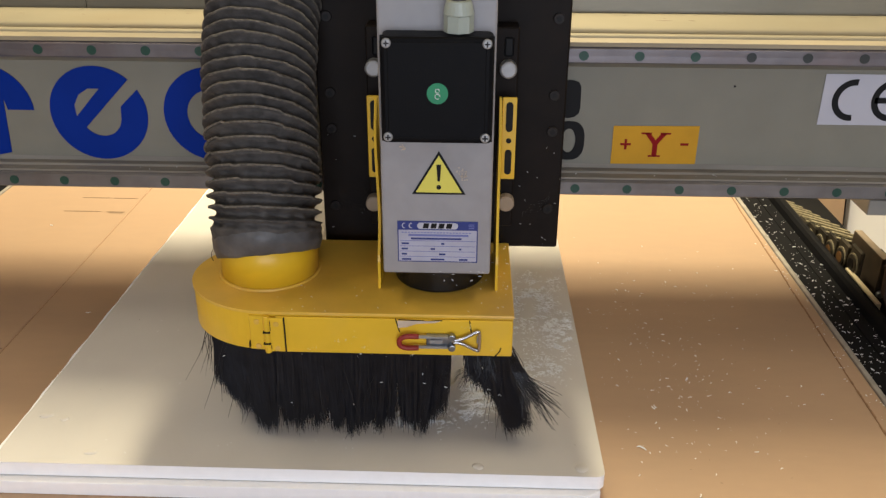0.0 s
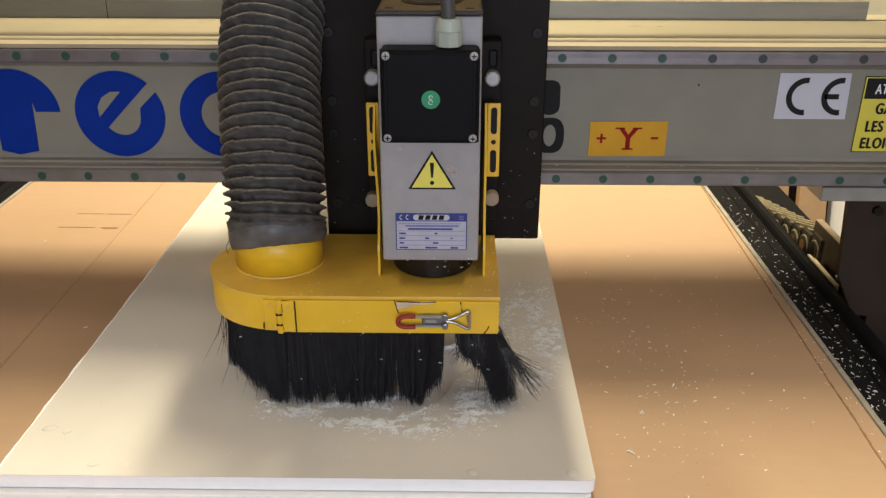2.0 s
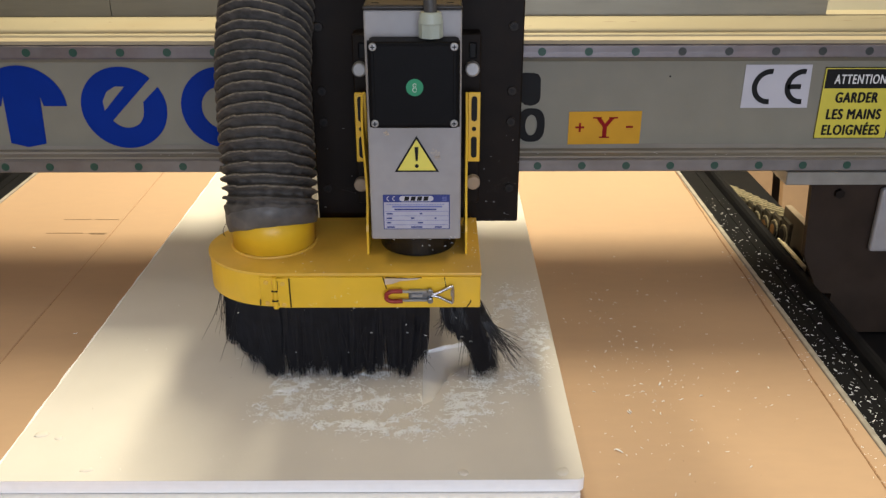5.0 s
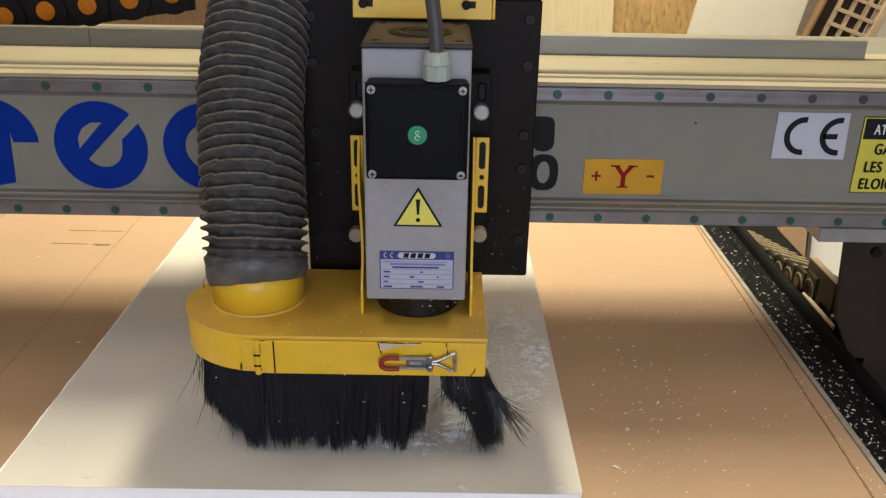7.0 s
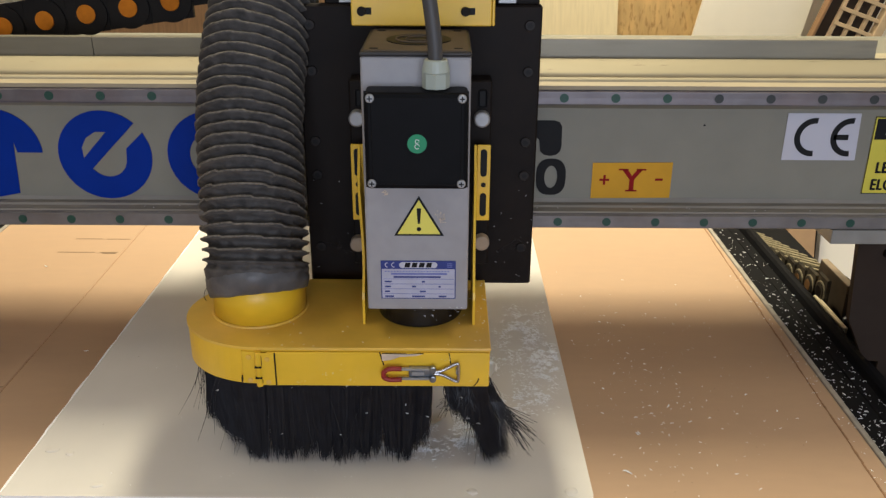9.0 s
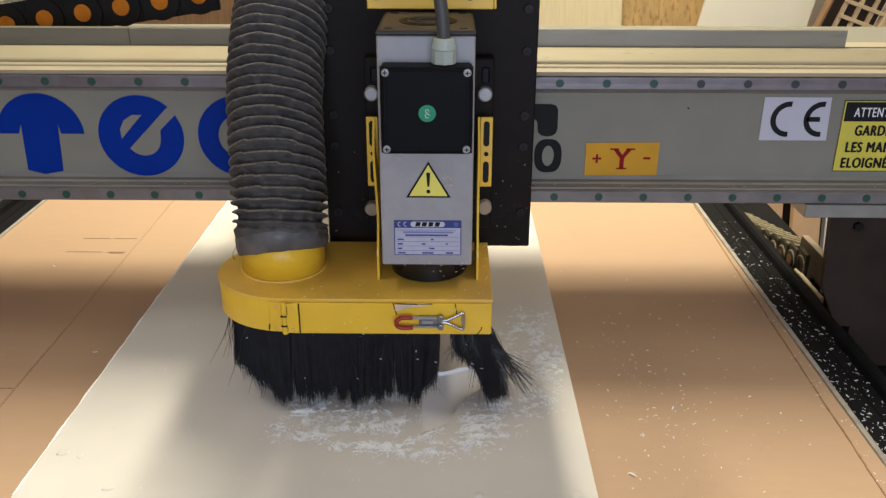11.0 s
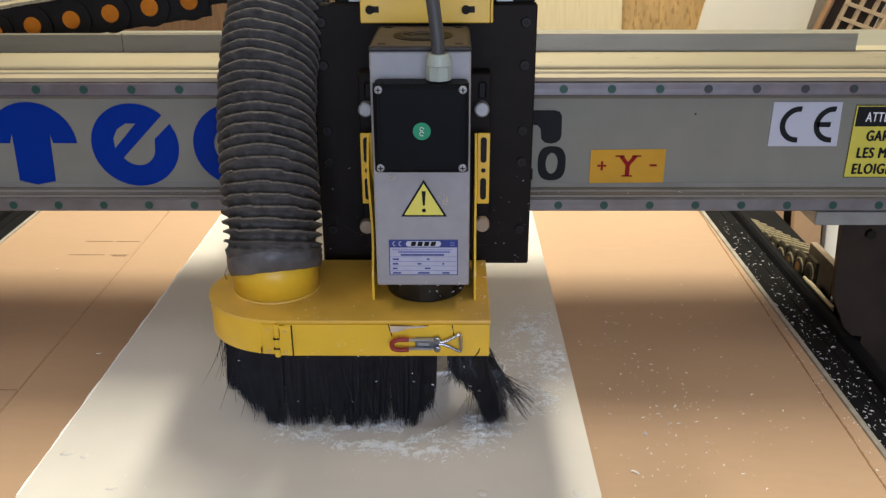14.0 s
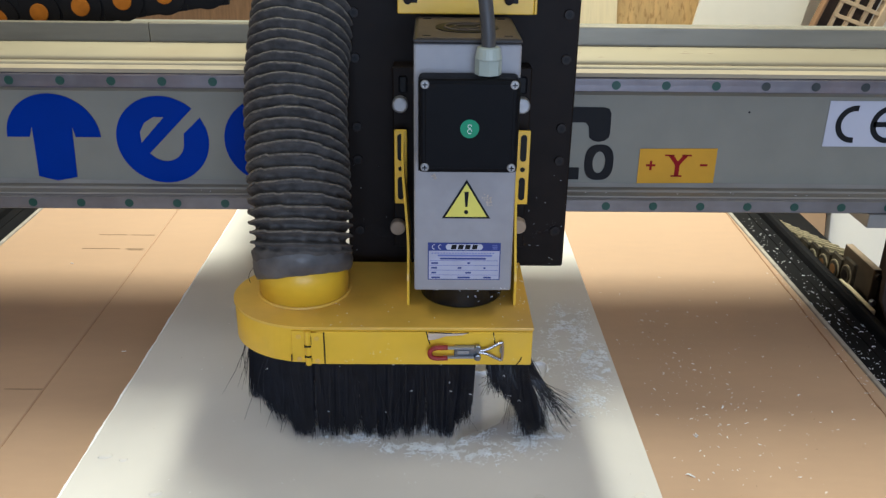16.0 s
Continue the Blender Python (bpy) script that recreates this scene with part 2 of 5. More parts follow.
def box(x0, x1, y0, y1, z0, z1, bevel=0.0, bm=None, seg=1):
    own = bmesh.new()
    v = [own.verts.new((x, y, z)) for x in (x0, x1) for y in (y0, y1) for z in (z0, z1)]
    for q in ((0, 1, 3, 2), (4, 6, 7, 5), (0, 4, 5, 1), (2, 3, 7, 6), (0, 2, 6, 4), (1, 5, 7, 3)):
        own.faces.new([v[i] for i in q])
    if bevel:
        bmesh.ops.bevel(own, geom=own.edges[:], offset=bevel, segments=seg, affect="EDGES", profile=0.5)
    return own if bm is None else join(bm, own)


def join(bm, other):
    me = bpy.data.meshes.new("tmp")
    other.to_mesh(me)
    other.free()
    bm.from_mesh(me)
    bpy.data.meshes.remove(me)
    return bm


def rod(a, b, r0, r1=None, seg=20, bevel=0.0, bm=None):
    """A capped cylinder or cone from a to b."""
    own = bmesh.new()
    a, b = Vector(a), Vector(b)
    bmesh.ops.create_cone(own, cap_ends=True, segments=seg, radius1=r0, radius2=r0 if r1 is None else r1, depth=(b - a).length)
    if bevel:
        rims = [e for e in own.edges if abs(e.verts[0].co.z - e.verts[1].co.z) < 1e-7]
        bmesh.ops.bevel(own, geom=rims, offset=bevel, segments=2, affect="EDGES", profile=0.5)
    turn = (b - a).to_track_quat("Z", "Y").to_matrix().to_4x4()
    bmesh.ops.transform(own, matrix=Matrix.Translation((a + b) / 2) @ turn, verts=own.verts[:])
    return own if bm is None else join(bm, own)


def slab(outline, y0, y1, bm=None):
    """An outline in x and z, extruded from y0 to y1."""
    own = bmesh.new()
    n = len(outline)
    f = [own.verts.new((x, y0, z)) for x, z in outline]
    g = [own.verts.new((x, y1, z)) for x, z in outline]
    own.faces.new(f)
    own.faces.new(g[::-1])
    for i in range(n):
        j = (i + 1) % n
        own.faces.new((f[i], g[i], g[j], f[j]))
    return own if bm is None else join(bm, own)


def plate(outline, z0, z1, bm=None, bevel=0.0):
    """An outline in x and y, extruded from z0 to z1."""
    own = bmesh.new()
    n = len(outline)
    f = [own.verts.new((x, y, z0)) for x, y in outline]
    g = [own.verts.new((x, y, z1)) for x, y in outline]
    own.faces.new(f[::-1])
    top = own.faces.new(g)
    for i in range(n):
        j = (i + 1) % n
        own.faces.new((f[i], f[j], g[j], g[i]))
    if bevel:
        bmesh.ops.bevel(own, geom=list(top.edges), offset=bevel, segments=2, affect="EDGES", profile=0.5)
    return own if bm is None else join(bm, own)


def ring_slab(outer, inner, y0, y1):
    """A closed band between two outlines with equal counts, in x and z."""
    own = bmesh.new()
    n = len(outer)
    rows = [[own.verts.new((x, y, z)) for x, z in o] for o, y in ((outer, y0), (inner, y0), (inner, y1), (outer, y1))]
    for i in range(n):
        j = (i + 1) % n
        for k in range(4):
            a, b = rows[k], rows[(k + 1) % 4]
            own.faces.new((a[i], b[i], b[j], a[j]))
    return own


def arc(cx, cz, rx, rz, a0, a1, n):
    return [(cx + rx * math.cos(radians(a0 + (a1 - a0) * i / n)), cz + rz * math.sin(radians(a0 + (a1 - a0) * i / n))) for i in range(n + 1)]


def pipe(points, r, seg=12, bm=None, cap=True):
    own = bmesh.new()
    pts = [Vector(p) for p in points]
    rows = []
    side = None
    for i, p in enumerate(pts):
        d = (pts[min(i + 1, len(pts) - 1)] - pts[max(i - 1, 0)]).normalized()
        if side is None:
            side = d.orthogonal().normalized()
        side = (side - d * side.dot(d)).normalized()
        up = d.cross(side)
        rr = r(i / (len(pts) - 1)) if callable(r) else r
        rows.append([own.verts.new(p + (side * math.cos(k * math.tau / seg) + up * math.sin(k * math.tau / seg)) * rr) for k in range(seg)])
    for a, b in zip(rows, rows[1:]):
        for k in range(seg):
            own.faces.new((a[k], a[(k + 1) % seg], b[(k + 1) % seg], b[k]))
    if cap:
        own.faces.new(rows[0][::-1])
        own.faces.new(rows[-1])
    return own if bm is None else join(bm, own)


def curve(points, n):
    """A smooth line through points, n steps to a span."""
    p = [Vector(q) for q in points]
    p = [2 * p[0] - p[1]] + p + [2 * p[-1] - p[-2]]
    out = []
    for i in range(1, len(p) - 2):
        for k in range(n):
            t = k / n
            out.append(0.5 * (2 * p[i] + (p[i + 1] - p[i - 1]) * t + (2 * p[i - 1] - 5 * p[i] + 4 * p[i + 1] - p[i + 2]) * t * t + (3 * p[i] - p[i - 1] - 3 * p[i + 1] + p[i + 2]) * t ** 3))
    return out + [p[-2]]


def lettering(name, body, x, y, z, height, mat, parent, width=None, bold=0.0, shear=0.0, heavy=0.0):
    """Writing that stands upright and faces the camera's side, centred on x, z."""
    data = bpy.data.curves.new(name, "FONT")
    data.space_character = 1.14 if heavy else 1.0
    data.body, data.size, data.align_x, data.align_y, data.extrude, data.offset, data.shear = body, 1.0, "CENTER", "CENTER", 0.0, bold, shear
    tmp = bpy.data.objects.new("tmp", data)
    scene.collection.objects.link(tmp)
    me = bpy.data.meshes.new_from_object(tmp.evaluated_get(bpy.context.evaluated_depsgraph_get()))
    bpy.data.objects.remove(tmp)
    co = np.array([v.co for v in me.vertices])
    lo, hi = co.min(0), co.max(0)
    mid = (lo + hi) / 2
    s = height / (hi[1] - lo[1])
    sx = width / (hi[0] - lo[0]) if width else s
    for v in me.vertices:
        v.co = ((v.co.x - mid[0]) * sx + x, y, (v.co.y - mid[1]) * s + z)
    if heavy:
        own = bmesh.new()
        for dx, dz, dy in ((0, 0, 0), (-heavy, 0, 0.00004), (heavy, 0, 0.00008), (0, heavy * 0.6, 0.00012), (0, -heavy * 0.6, 0.00016)):
            k = len(own.verts)
            own.from_mesh(me)
            own.verts.ensure_lookup_table()
            for v in own.verts[k:]:
                v.co += Vector((dx, dy, dz))
        own.to_mesh(me)
        own.free()
    me.materials.clear()
    me.materials.append(mat)
    me.name = name
    ob = new(name, me)
    ob.parent = parent
    return ob


# ---- the room
FLOOR, CEIL = -0.85, 2.25
part("floor", box(-4.2, 4.2, -3.2, 5.8, FLOOR - 0.1, FLOOR), CONCRETE)
part("ceiling", box(-4.2, 4.2, -3.2, 5.8, CEIL, CEIL + 0.1), PLASTER)
part("wall_north", box(-4.0, 4.0, 5.53, 5.73, FLOOR, CEIL), PLASTER)
part("wall_east", box(4.0, 4.2, -3.0, 5.73, FLOOR, CEIL), PLASTER)
part("wall_west", box(-4.2, -4.0, -3.0, 5.73, FLOOR, CEIL), PLASTER)
bm = box(-4.0, -0.95, -3.2, -3.0, FLOOR, CEIL)
box(1.85, 4.0, -3.2, -3.0, FLOOR, CEIL, bm=bm)
box(-0.95, 1.85, -3.2, -3.0, 1.55, CEIL, bm=bm)
box(-0.95, 1.85, -3.2, -3.0, FLOOR, -0.20, bm=bm)
part("wall_south", bm, PLASTER)
for n in ("floor", "ceiling", "wall_north", "wall_east", "wall_west", "wall_south"):
    tagged(bpy.data.objects[n], {"floor": "grey concrete workshop floor", "ceiling": "plain plastered workshop ceiling"}.get(n, "plain pale plastered workshop wall"), n.split("_")[0], kind="structure")


def leaning_panel(name, label, category, x0, x1, y, z0, z1, lean, tilt, thick, mat):
    """A sheet that leans back by lean degrees, and sideways by tilt."""
    bm = box(0, x1 - x0, 0, thick, 0, z1 - z0, bevel=0.002)
    ob = part(name, bm, mat)
    ob.matrix_world = pose(x0, y, z0, -lean, tilt, 0)
    return tagged(ob, label, category)


leaning_panel("plywood_sheet", "pale plywood sheet leaning on the back wall", "board", -0.55, 1.02, 5.15, FLOOR, 1.55, 4, -2, 0.018, PLY)
leaning_panel("strand_board_sheet", "coarse brown strand board leaning on the wall", "board", 0.72, 2.1, 5.35, FLOOR, 1.55, 3, 0, 0.018, OSB)
white_panel = leaning_panel("white_panel", "smooth cream laminated panel leaning sideways", "board", 1.27, 1.89, 5.0, FLOOR, 1.2, 4, 12, 0.02, WHITE_PANEL)
leaning_panel("brown_board", "brown wooden board leaning on the wall", "board", -2.6, -0.75, 5.2, FLOOR, 0.9, 4, 2, 0.02, BROWN_WOOD)

# lattice pallet beside the leaning panels
pallet = thing("pallet", "brown wooden lattice pallet standing on edge by the wall", "pallet")
part("frame", box(0, 0.016, -0.03, 0.03, 0, 1.35, 0.003), BROWN_WOOD, pallet)
part("frame", box(0.305, 0.350, -0.03, 0.03, 0, 1.35, 0.003), LATTICE, pallet)
# dark sheet added behind the lattice so its openings look shaded
part("gap_sheet", box(0.017, 0.304, 0.035, 0.045, 0, 1.35), GAP_DARK, pallet)
for i in range(3):
    part("upright", box(0.085 + 0.075 * i, 0.105 + 0.075 * i, -0.010, 0.012, 0, 1.35, 0.002), LATTICE, pallet)
for i in range(17):
    part("slat", box(0.078, 0.304, -0.022, -0.011, 0.03 + 0.078 * i, 0.050 + 0.078 * i, 0.002), LATTICE, pallet)
pallet.matrix_world = pose(1.70, 4.62, FLOOR + 0.115, 0, 19, 0)

for x0, x1, y, z1, tilt, mat, lab in (
        (0.930, 0.972, 2.50, -0.02, 2, WHITE_PANEL, "white laminated offcut leaning behind the machine"),
        (0.982, 1.088, 2.53, -0.02, 3, CARD, "tan fibreboard offcut leaning behind the machine"),
        (1.112, 1.205, 2.50, -0.03, 3, CARD, "tan fibreboard offcut leaning behind the machine"),
        (1.240, 1.560, 2.56, -0.03, 4, WHITE_PANEL, "wide white laminated offcut leaning behind the machine")):
    leaning_panel("offcut_board", lab, "board", x0, x1, y, FLOOR, z1, 20, tilt, 0.03, mat)
# added dark backdrop, stands in for shade in the gaps between offcuts
part("gap_backdrop", box(0.6, 2.4, 2.84, 2.88, FLOOR, 0.0), GAP_DARK)
tagged(bpy.data.objects["gap_backdrop"], "dark backdrop added for the shaded gaps between the offcuts", "board")

# ---- the machine bed
BED_Y0, BED_Y1 = 0.30, 2.35
FOAM_TOP = 0.032
bed = thing("machine_bed", "long machine bed of tan fibreboard with black side channels", "machine bed", kind="structure")
part("frame", box(-0.90, 0.57, BED_Y0 + 0.02, BED_Y1, -0.10, -0.020), DARK_LEG, bed)
part("board", box(-0.8525, -0.5908, BED_Y0, BED_Y1, -0.018, 0.0, 0.0012), MDF, bed, "tan fibreboard spoil board")
part("board", box(-0.5898, 0.486, BED_Y0, BED_Y1, -0.018, 0.0, 0.0012), MDF, bed, "tan fibreboard spoil board")
part("joint", box(-0.5907, -0.5899, BED_Y0, BED_Y1, -0.018, -0.0012), SCORE, bed, "dark joint between the boards")
rnd = random.Random(4)
bm = bmesh.new()
y = BED_Y0
while y < BED_Y1:
    w = rnd.uniform(0.006, 0.02)
    x = 0.4675 + 0.024 * (y - 0.95) + 0.0012 * noise.noise((y * 14, 0, 0))
    box(x - rnd.uniform(0.0004, 0.0013), x + rnd.uniform(0.0004, 0.0013), y, y + w, 0.0002, 0.0009, bm=bm)
    y += w + (rnd.uniform(0, 0.004) if rnd.random() < 0.2 else 0)
part("score_line", bm, SCORE, bed, "ragged dark scored line in the board")
bm = bmesh.new()
for x0, x1, yy in ((-0.697, -0.648, 1.424), (-0.640, -0.597, 1.4235), (-0.705, -0.640, 1.362), (-0.630, -0.598, 1.3615), (-0.625, -0.600, 1.357), (-0.64, -0.592, 0.918)):
    box(x0, x1, yy, yy + 0.0016, 0.0002, 0.0007, bm=bm)
part("pencil_line", bm, PENCIL, bed, "thin dark pencil lines")
part("edge_strip", box(0.4870, 0.4945, BED_Y0, BED_Y1, -0.030, 0.0012, 0.0012), STRIP, bed, "dull aluminium edge strip")
part("edge_strip", box(-0.8605, -0.8535, BED_Y0, BED_Y1, -0.030, 0.0012, 0.0012), STRIP, bed, "dull aluminium edge strip")
prof = [(0.4955, -0.06), (0.4955, -0.008), (0.531, -0.008), (0.5315, -0.0105), (0.534, -0.0105), (0.5345, -0.009), (0.553, -0.009), (0.5545, 0.002), (0.558, 0.007), (0.563, 0.0085), (0.568, 0.007), (0.572, 0.002), (0.572, -0.06)]
for s in (1, -1):
    bm = bmesh.new()
    o = prof if s > 0 else [(-x - 0.366, z) for x, z in prof]
    slab(o, BED_Y0, BED_Y1, bm=bm)
    part("side_channel", bm, CHANNEL, bed, "black steel side channel with a groove")
for x in (-0.86, 0.49):
    for y in (BED_Y0 + 0.10, BED_Y1 - 0.18):
        part("leg", box(x, x + 0.08, y, y + 0.08, FLOOR, -0.1005, 0.004), DARK_LEG, bed, "dark square steel leg")
    part("foot_rail", box(x + 0.01, x + 0.07, BED_Y0 + 0.181, BED_Y1 - 0.181, FLOOR + 0.10, FLOOR + 0.16, 0.004), DARK_LEG, bed, "dark steel foot rail")
part("tray", box(0.575, 0.70, BED_Y0, BED_Y1, -0.10, -0.060), CHANNEL, bed)

# ---- the foam on the bed: two sheets, the upper one with a milled pocket
FX0, FX1, FY0, FY1 = -0.4705, 0.138, 0.664, 1.915
FX0_BACK = -0.446
SHEET = [(FX0, FY0 + 0.003), (FX0 + 0.003, FY0)] + [(FX1 - 0.008 + 0.008 * math.sin(radians(a)), FY0 + 0.008 - 0.008 * math.cos(radians(a))) for a in range(0, 91, 18)] + [(FX1, FY1), (FX0_BACK, FY1)]
lower = part("foam_sheet", plate([(FX0 - 0.004, FY0 - 0.009), (FX1 - 0.016, FY0 - 0.009), (FX1 - 0.004, FY0 - 0.001), (FX1 - 0.004, FY1), (FX0_BACK + 0.004, FY1)], 0.0005, 0.0155, bevel=0.0012), FOAM_CUT)
tagged(lower, "white insulation foam sheet lying under another sheet", "foam sheet", "foam sheets")
pocket = [(-0.0700, 0.768), (-0.0590, 0.777), (-0.0470, 0.786), (-0.0390, 0.788), (-0.0290, 0.795), (-0.0190, 0.803), (-0.0110, 0.822), (-0.0040, 0.842), (0.0020, 0.856), (0.0140, 0.868), (0.0290, 0.884), (0.0420, 0.898), (0.0500, 0.914), (0.0510, 0.930), (0.0420, 0.936),
          (0.0250, 0.932), (0.0060, 0.926), (-0.0130, 0.918), (-0.0300, 0.912), (-0.0420, 0.914), (-0.0500, 0.917), (-0.0600, 0.915), (-0.0700, 0.910), (-0.0700, 0.860), (-0.0700, 0.812)]
bm = bmesh.new()
rim = [bm.verts.new((x, y, FOAM_TOP)) for x, y in SHEET]
hole = [bm.verts.new((x, y, FOAM_TOP)) for x, y in pocket]
edges = [bm.edges.new((q[i], q[(i + 1) % len(q)])) for q in (rim, hole) for i in range(len(q))]
bmesh.ops.triangle_fill(bm, use_beauty=True, edges=edges)
upper = part("foam_sheet", bm, FOAM_SKIN)
tagged(upper, "cream-skinned insulation foam sheet being milled, on another sheet", "foam sheet", "foam sheets")
bm = bmesh.new()
t = [bm.verts.new((x, y, FOAM_TOP - 0.0002)) for x, y in SHEET]
b = [bm.verts.new((x, y, 0.0165)) for x, y in SHEET]
for i in range(len(t)):
    j = (i + 1) % len(t)
    bm.faces.new((t[i], t[j], b[j], b[i]))
bm.faces.new(b[::-1])
part("cut_edge", bm, FOAM_CUT, upper, "white cut edge of the foam")
rim = [Vector((FX0 + (FX0_BACK - FX0) * u, FY0 + (FY1 - FY0) * u, FOAM_TOP - 0.0002)) for u in np.linspace(0.005, 1, 160)]
part("edge_burr", pipe([p + Vector((0.0008 * noise.noise(p * 70), 0, 0.0006 * noise.noise(p * 110))) for p in rim], lambda u: 0.0011 + 0.0005 * math.sin(u * 90), 6), FOAM_CUT, upper, "rough white edge of the skin")
far = curve([(x, y, 0) for x, y in [pocket[0]] + pocket[:11:-1]], 5)
near = curve([(x, y, 0) for x, y in pocket[:13]], 5)


def along(line, u):
    k = u * (len(line) - 1)
    a = min(int(k), len(line) - 2)
    return line[a].lerp(line[a + 1], k - a)


bm = bmesh.new()
rows = []
for u in np.linspace(0, 1, 40):
    a, b = along(far, u), along(near, u)
    row = []
    for w in (0, 0.04, 0.25, 0.5, 0.75, 1.0):
        p = a.lerp(b, w)
        width = (b - a).length
        p.z = FOAM_TOP - 0.0003 - min(0.0075, width * 0.14) * (0.35 * w + 0.65 * w ** 0.5) - (0.0012 if w else 0) * min(1, width / 0.02) + 0.0002 * noise.noise((p.x * 90, p.y * 90, 1)) * (w > 0)
        row.append(bm.verts.new(p))
    row.append(bm.verts.new((b.x, b.y, FOAM_TOP - 0.0003)))
    rows.append(row)
for a, b in zip(rows, rows[1:]):
    for k in range(len(a) - 1):
        bm.faces.new((a[k], a[k + 1], b[k + 1], b[k]))
bmesh.ops.remove_doubles(bm, verts=bm.verts[:], dist=0.00002)
part("milled_pocket", bm, FOAM_CUT, upper, "white freshly milled pocket in the foam")
burr = curve([(x, y + 0.0006, FOAM_TOP + 0.0004) for x, y in pocket[12:22]], 6)
part("pocket_burr", pipe([p + Vector((0, 0.001 * noise.noise(p * 300), 0.0006 * noise.noise(p * 240))) for p in burr], lambda u: 0.0014 + 0.0006 * math.sin(u * 40), 6), FOAM_CUT, upper, "ragged white burr along the pocket")



def side_at(line, x):
    """The y of one side of the pocket at x."""
    for (x0, y0), (x1, y1) in zip(line, line[1:]):
        if min(x0, x1) <= x <= max(x0, x1):
            return y0 + (y1 - y0) * (x - x0) / (x1 - x0)
    return line[-1][1]


# foam that the cutter takes away later on, a swath at a time, and the hood draws in
swaths = []
for x0, x1 in ((-0.0498, -0.0306), (-0.0698, -0.0500)):
    xs = [x0 + (x1 - x0) * k / 6 for k in range(7)]
    o = [(x, side_at(pocket[:13], x) + 0.0002) for x in xs] + [(x, side_at(pocket[12:24], x) - 0.0002) for x in xs[::-1]]
    swath = part("foam_swath", plate(o, 0.0175, FOAM_TOP - 0.0008), FOAM_CUT)
    part("skin", plate(o, FOAM_TOP - 0.0007, FOAM_TOP), FOAM_SKIN, swath, "cream skin of the foam")
    swaths.append(tagged(swath, "foam that is milled out of the pocket and drawn off", "foam swath", "foam swaths"))

for x, y, rx, ry, turn in ((-0.4460, 0.7410, 0.008, 0.005, 15), (-0.4250, 0.7350, 0.005, 0.004, 0), (-0.3750, 0.6810, 0.007, 0.0035, 10), (0.1160, 0.6760, 0.007, 0.006, 30), (0.0140, 0.6750, 0.006, 0.005, -20)):
    bm = bmesh.new()
    bmesh.ops.create_uvsphere(bm, u_segments=20, v_segments=10, radius=1.0)
    bmesh.ops.delete(bm, geom=[v for v in bm.verts if v.co.z < -0.05], context="VERTS")
    for v in bm.verts:
        q = 1 + 0.25 * noise.noise(v.co * 2.5 + Vector((x * 90, y * 90, 0)))
        v.co = Vector((v.co.x * rx * q, v.co.y * ry * q, v.co.z * 0.0013))
    bmesh.ops.transform(bm, matrix=pose(x, y, FOAM_TOP - 0.0001, 0, 0, turn), verts=bm.verts[:])
    part("blister", bm, FOAM_SKIN, upper, "small blister in the skin", smooth=True)

# ---- foam chips


def chips(name, label, spots, mat, parent=None):
    """Curled flakes: spots are x, y, z, size."""
    rnd = random.Random(len(spots))
    vs, fs = [], []
    for x, y, z, s in spots:
        a, c = rnd.uniform(0, math.tau), rnd.uniform(0.1, 0.55) * s
        s *= 1.1
        w = s * rnd.uniform(0.14, 0.34)
        k = len(vs)
        ca, sa = math.cos(a), math.sin(a)
        for u, h in ((-0.5, 0.15), (-0.15, c / s), (0.2, c / s * 0.9), (0.5, 0.1)):
            bend = 0.75 * u * u
            for v in (-0.5, 0.5):
                for th in (0, 0.12):
                    px, py = u * s, v * w * (1.1 - abs(u)) + bend * s
                    vs.append((x + px * ca - py * sa, y + px * sa + py * ca, z + max(0.0002, h * s * 0.55 + th * s)))
        for m in range(3):
            i = k + 4 * m
            fs += [(i, i + 4, i + 6, i + 2), (i + 1, i + 3, i + 7, i + 5), (i, i + 1, i + 5, i + 4), (i + 2, i + 6, i + 7, i + 3)]
        fs += [(k, k + 2, k + 3, k + 1), (k + 12, k + 13, k + 15, k + 14)]
    me = bpy.data.meshes.new(name)
    me.from_pydata(vs, [], fs)
    me.materials.append(mat)
    ob = new(name, me)
    ob.parent = parent
    return tagged(ob, label, "" if parent else "foam chips", kind="stuff")


def inside(x, y):
    hit = False
    for i in range(len(pocket)):
        (x0, y0), (x1, y1) = pocket[i - 1], pocket[i]
        if (y0 > y) != (y1 > y) and x < (x1 - x0) * (y - y0) / (y1 - y0) + x0:
            hit = not hit
    return hit


rnd = random.Random(11)
spots = []
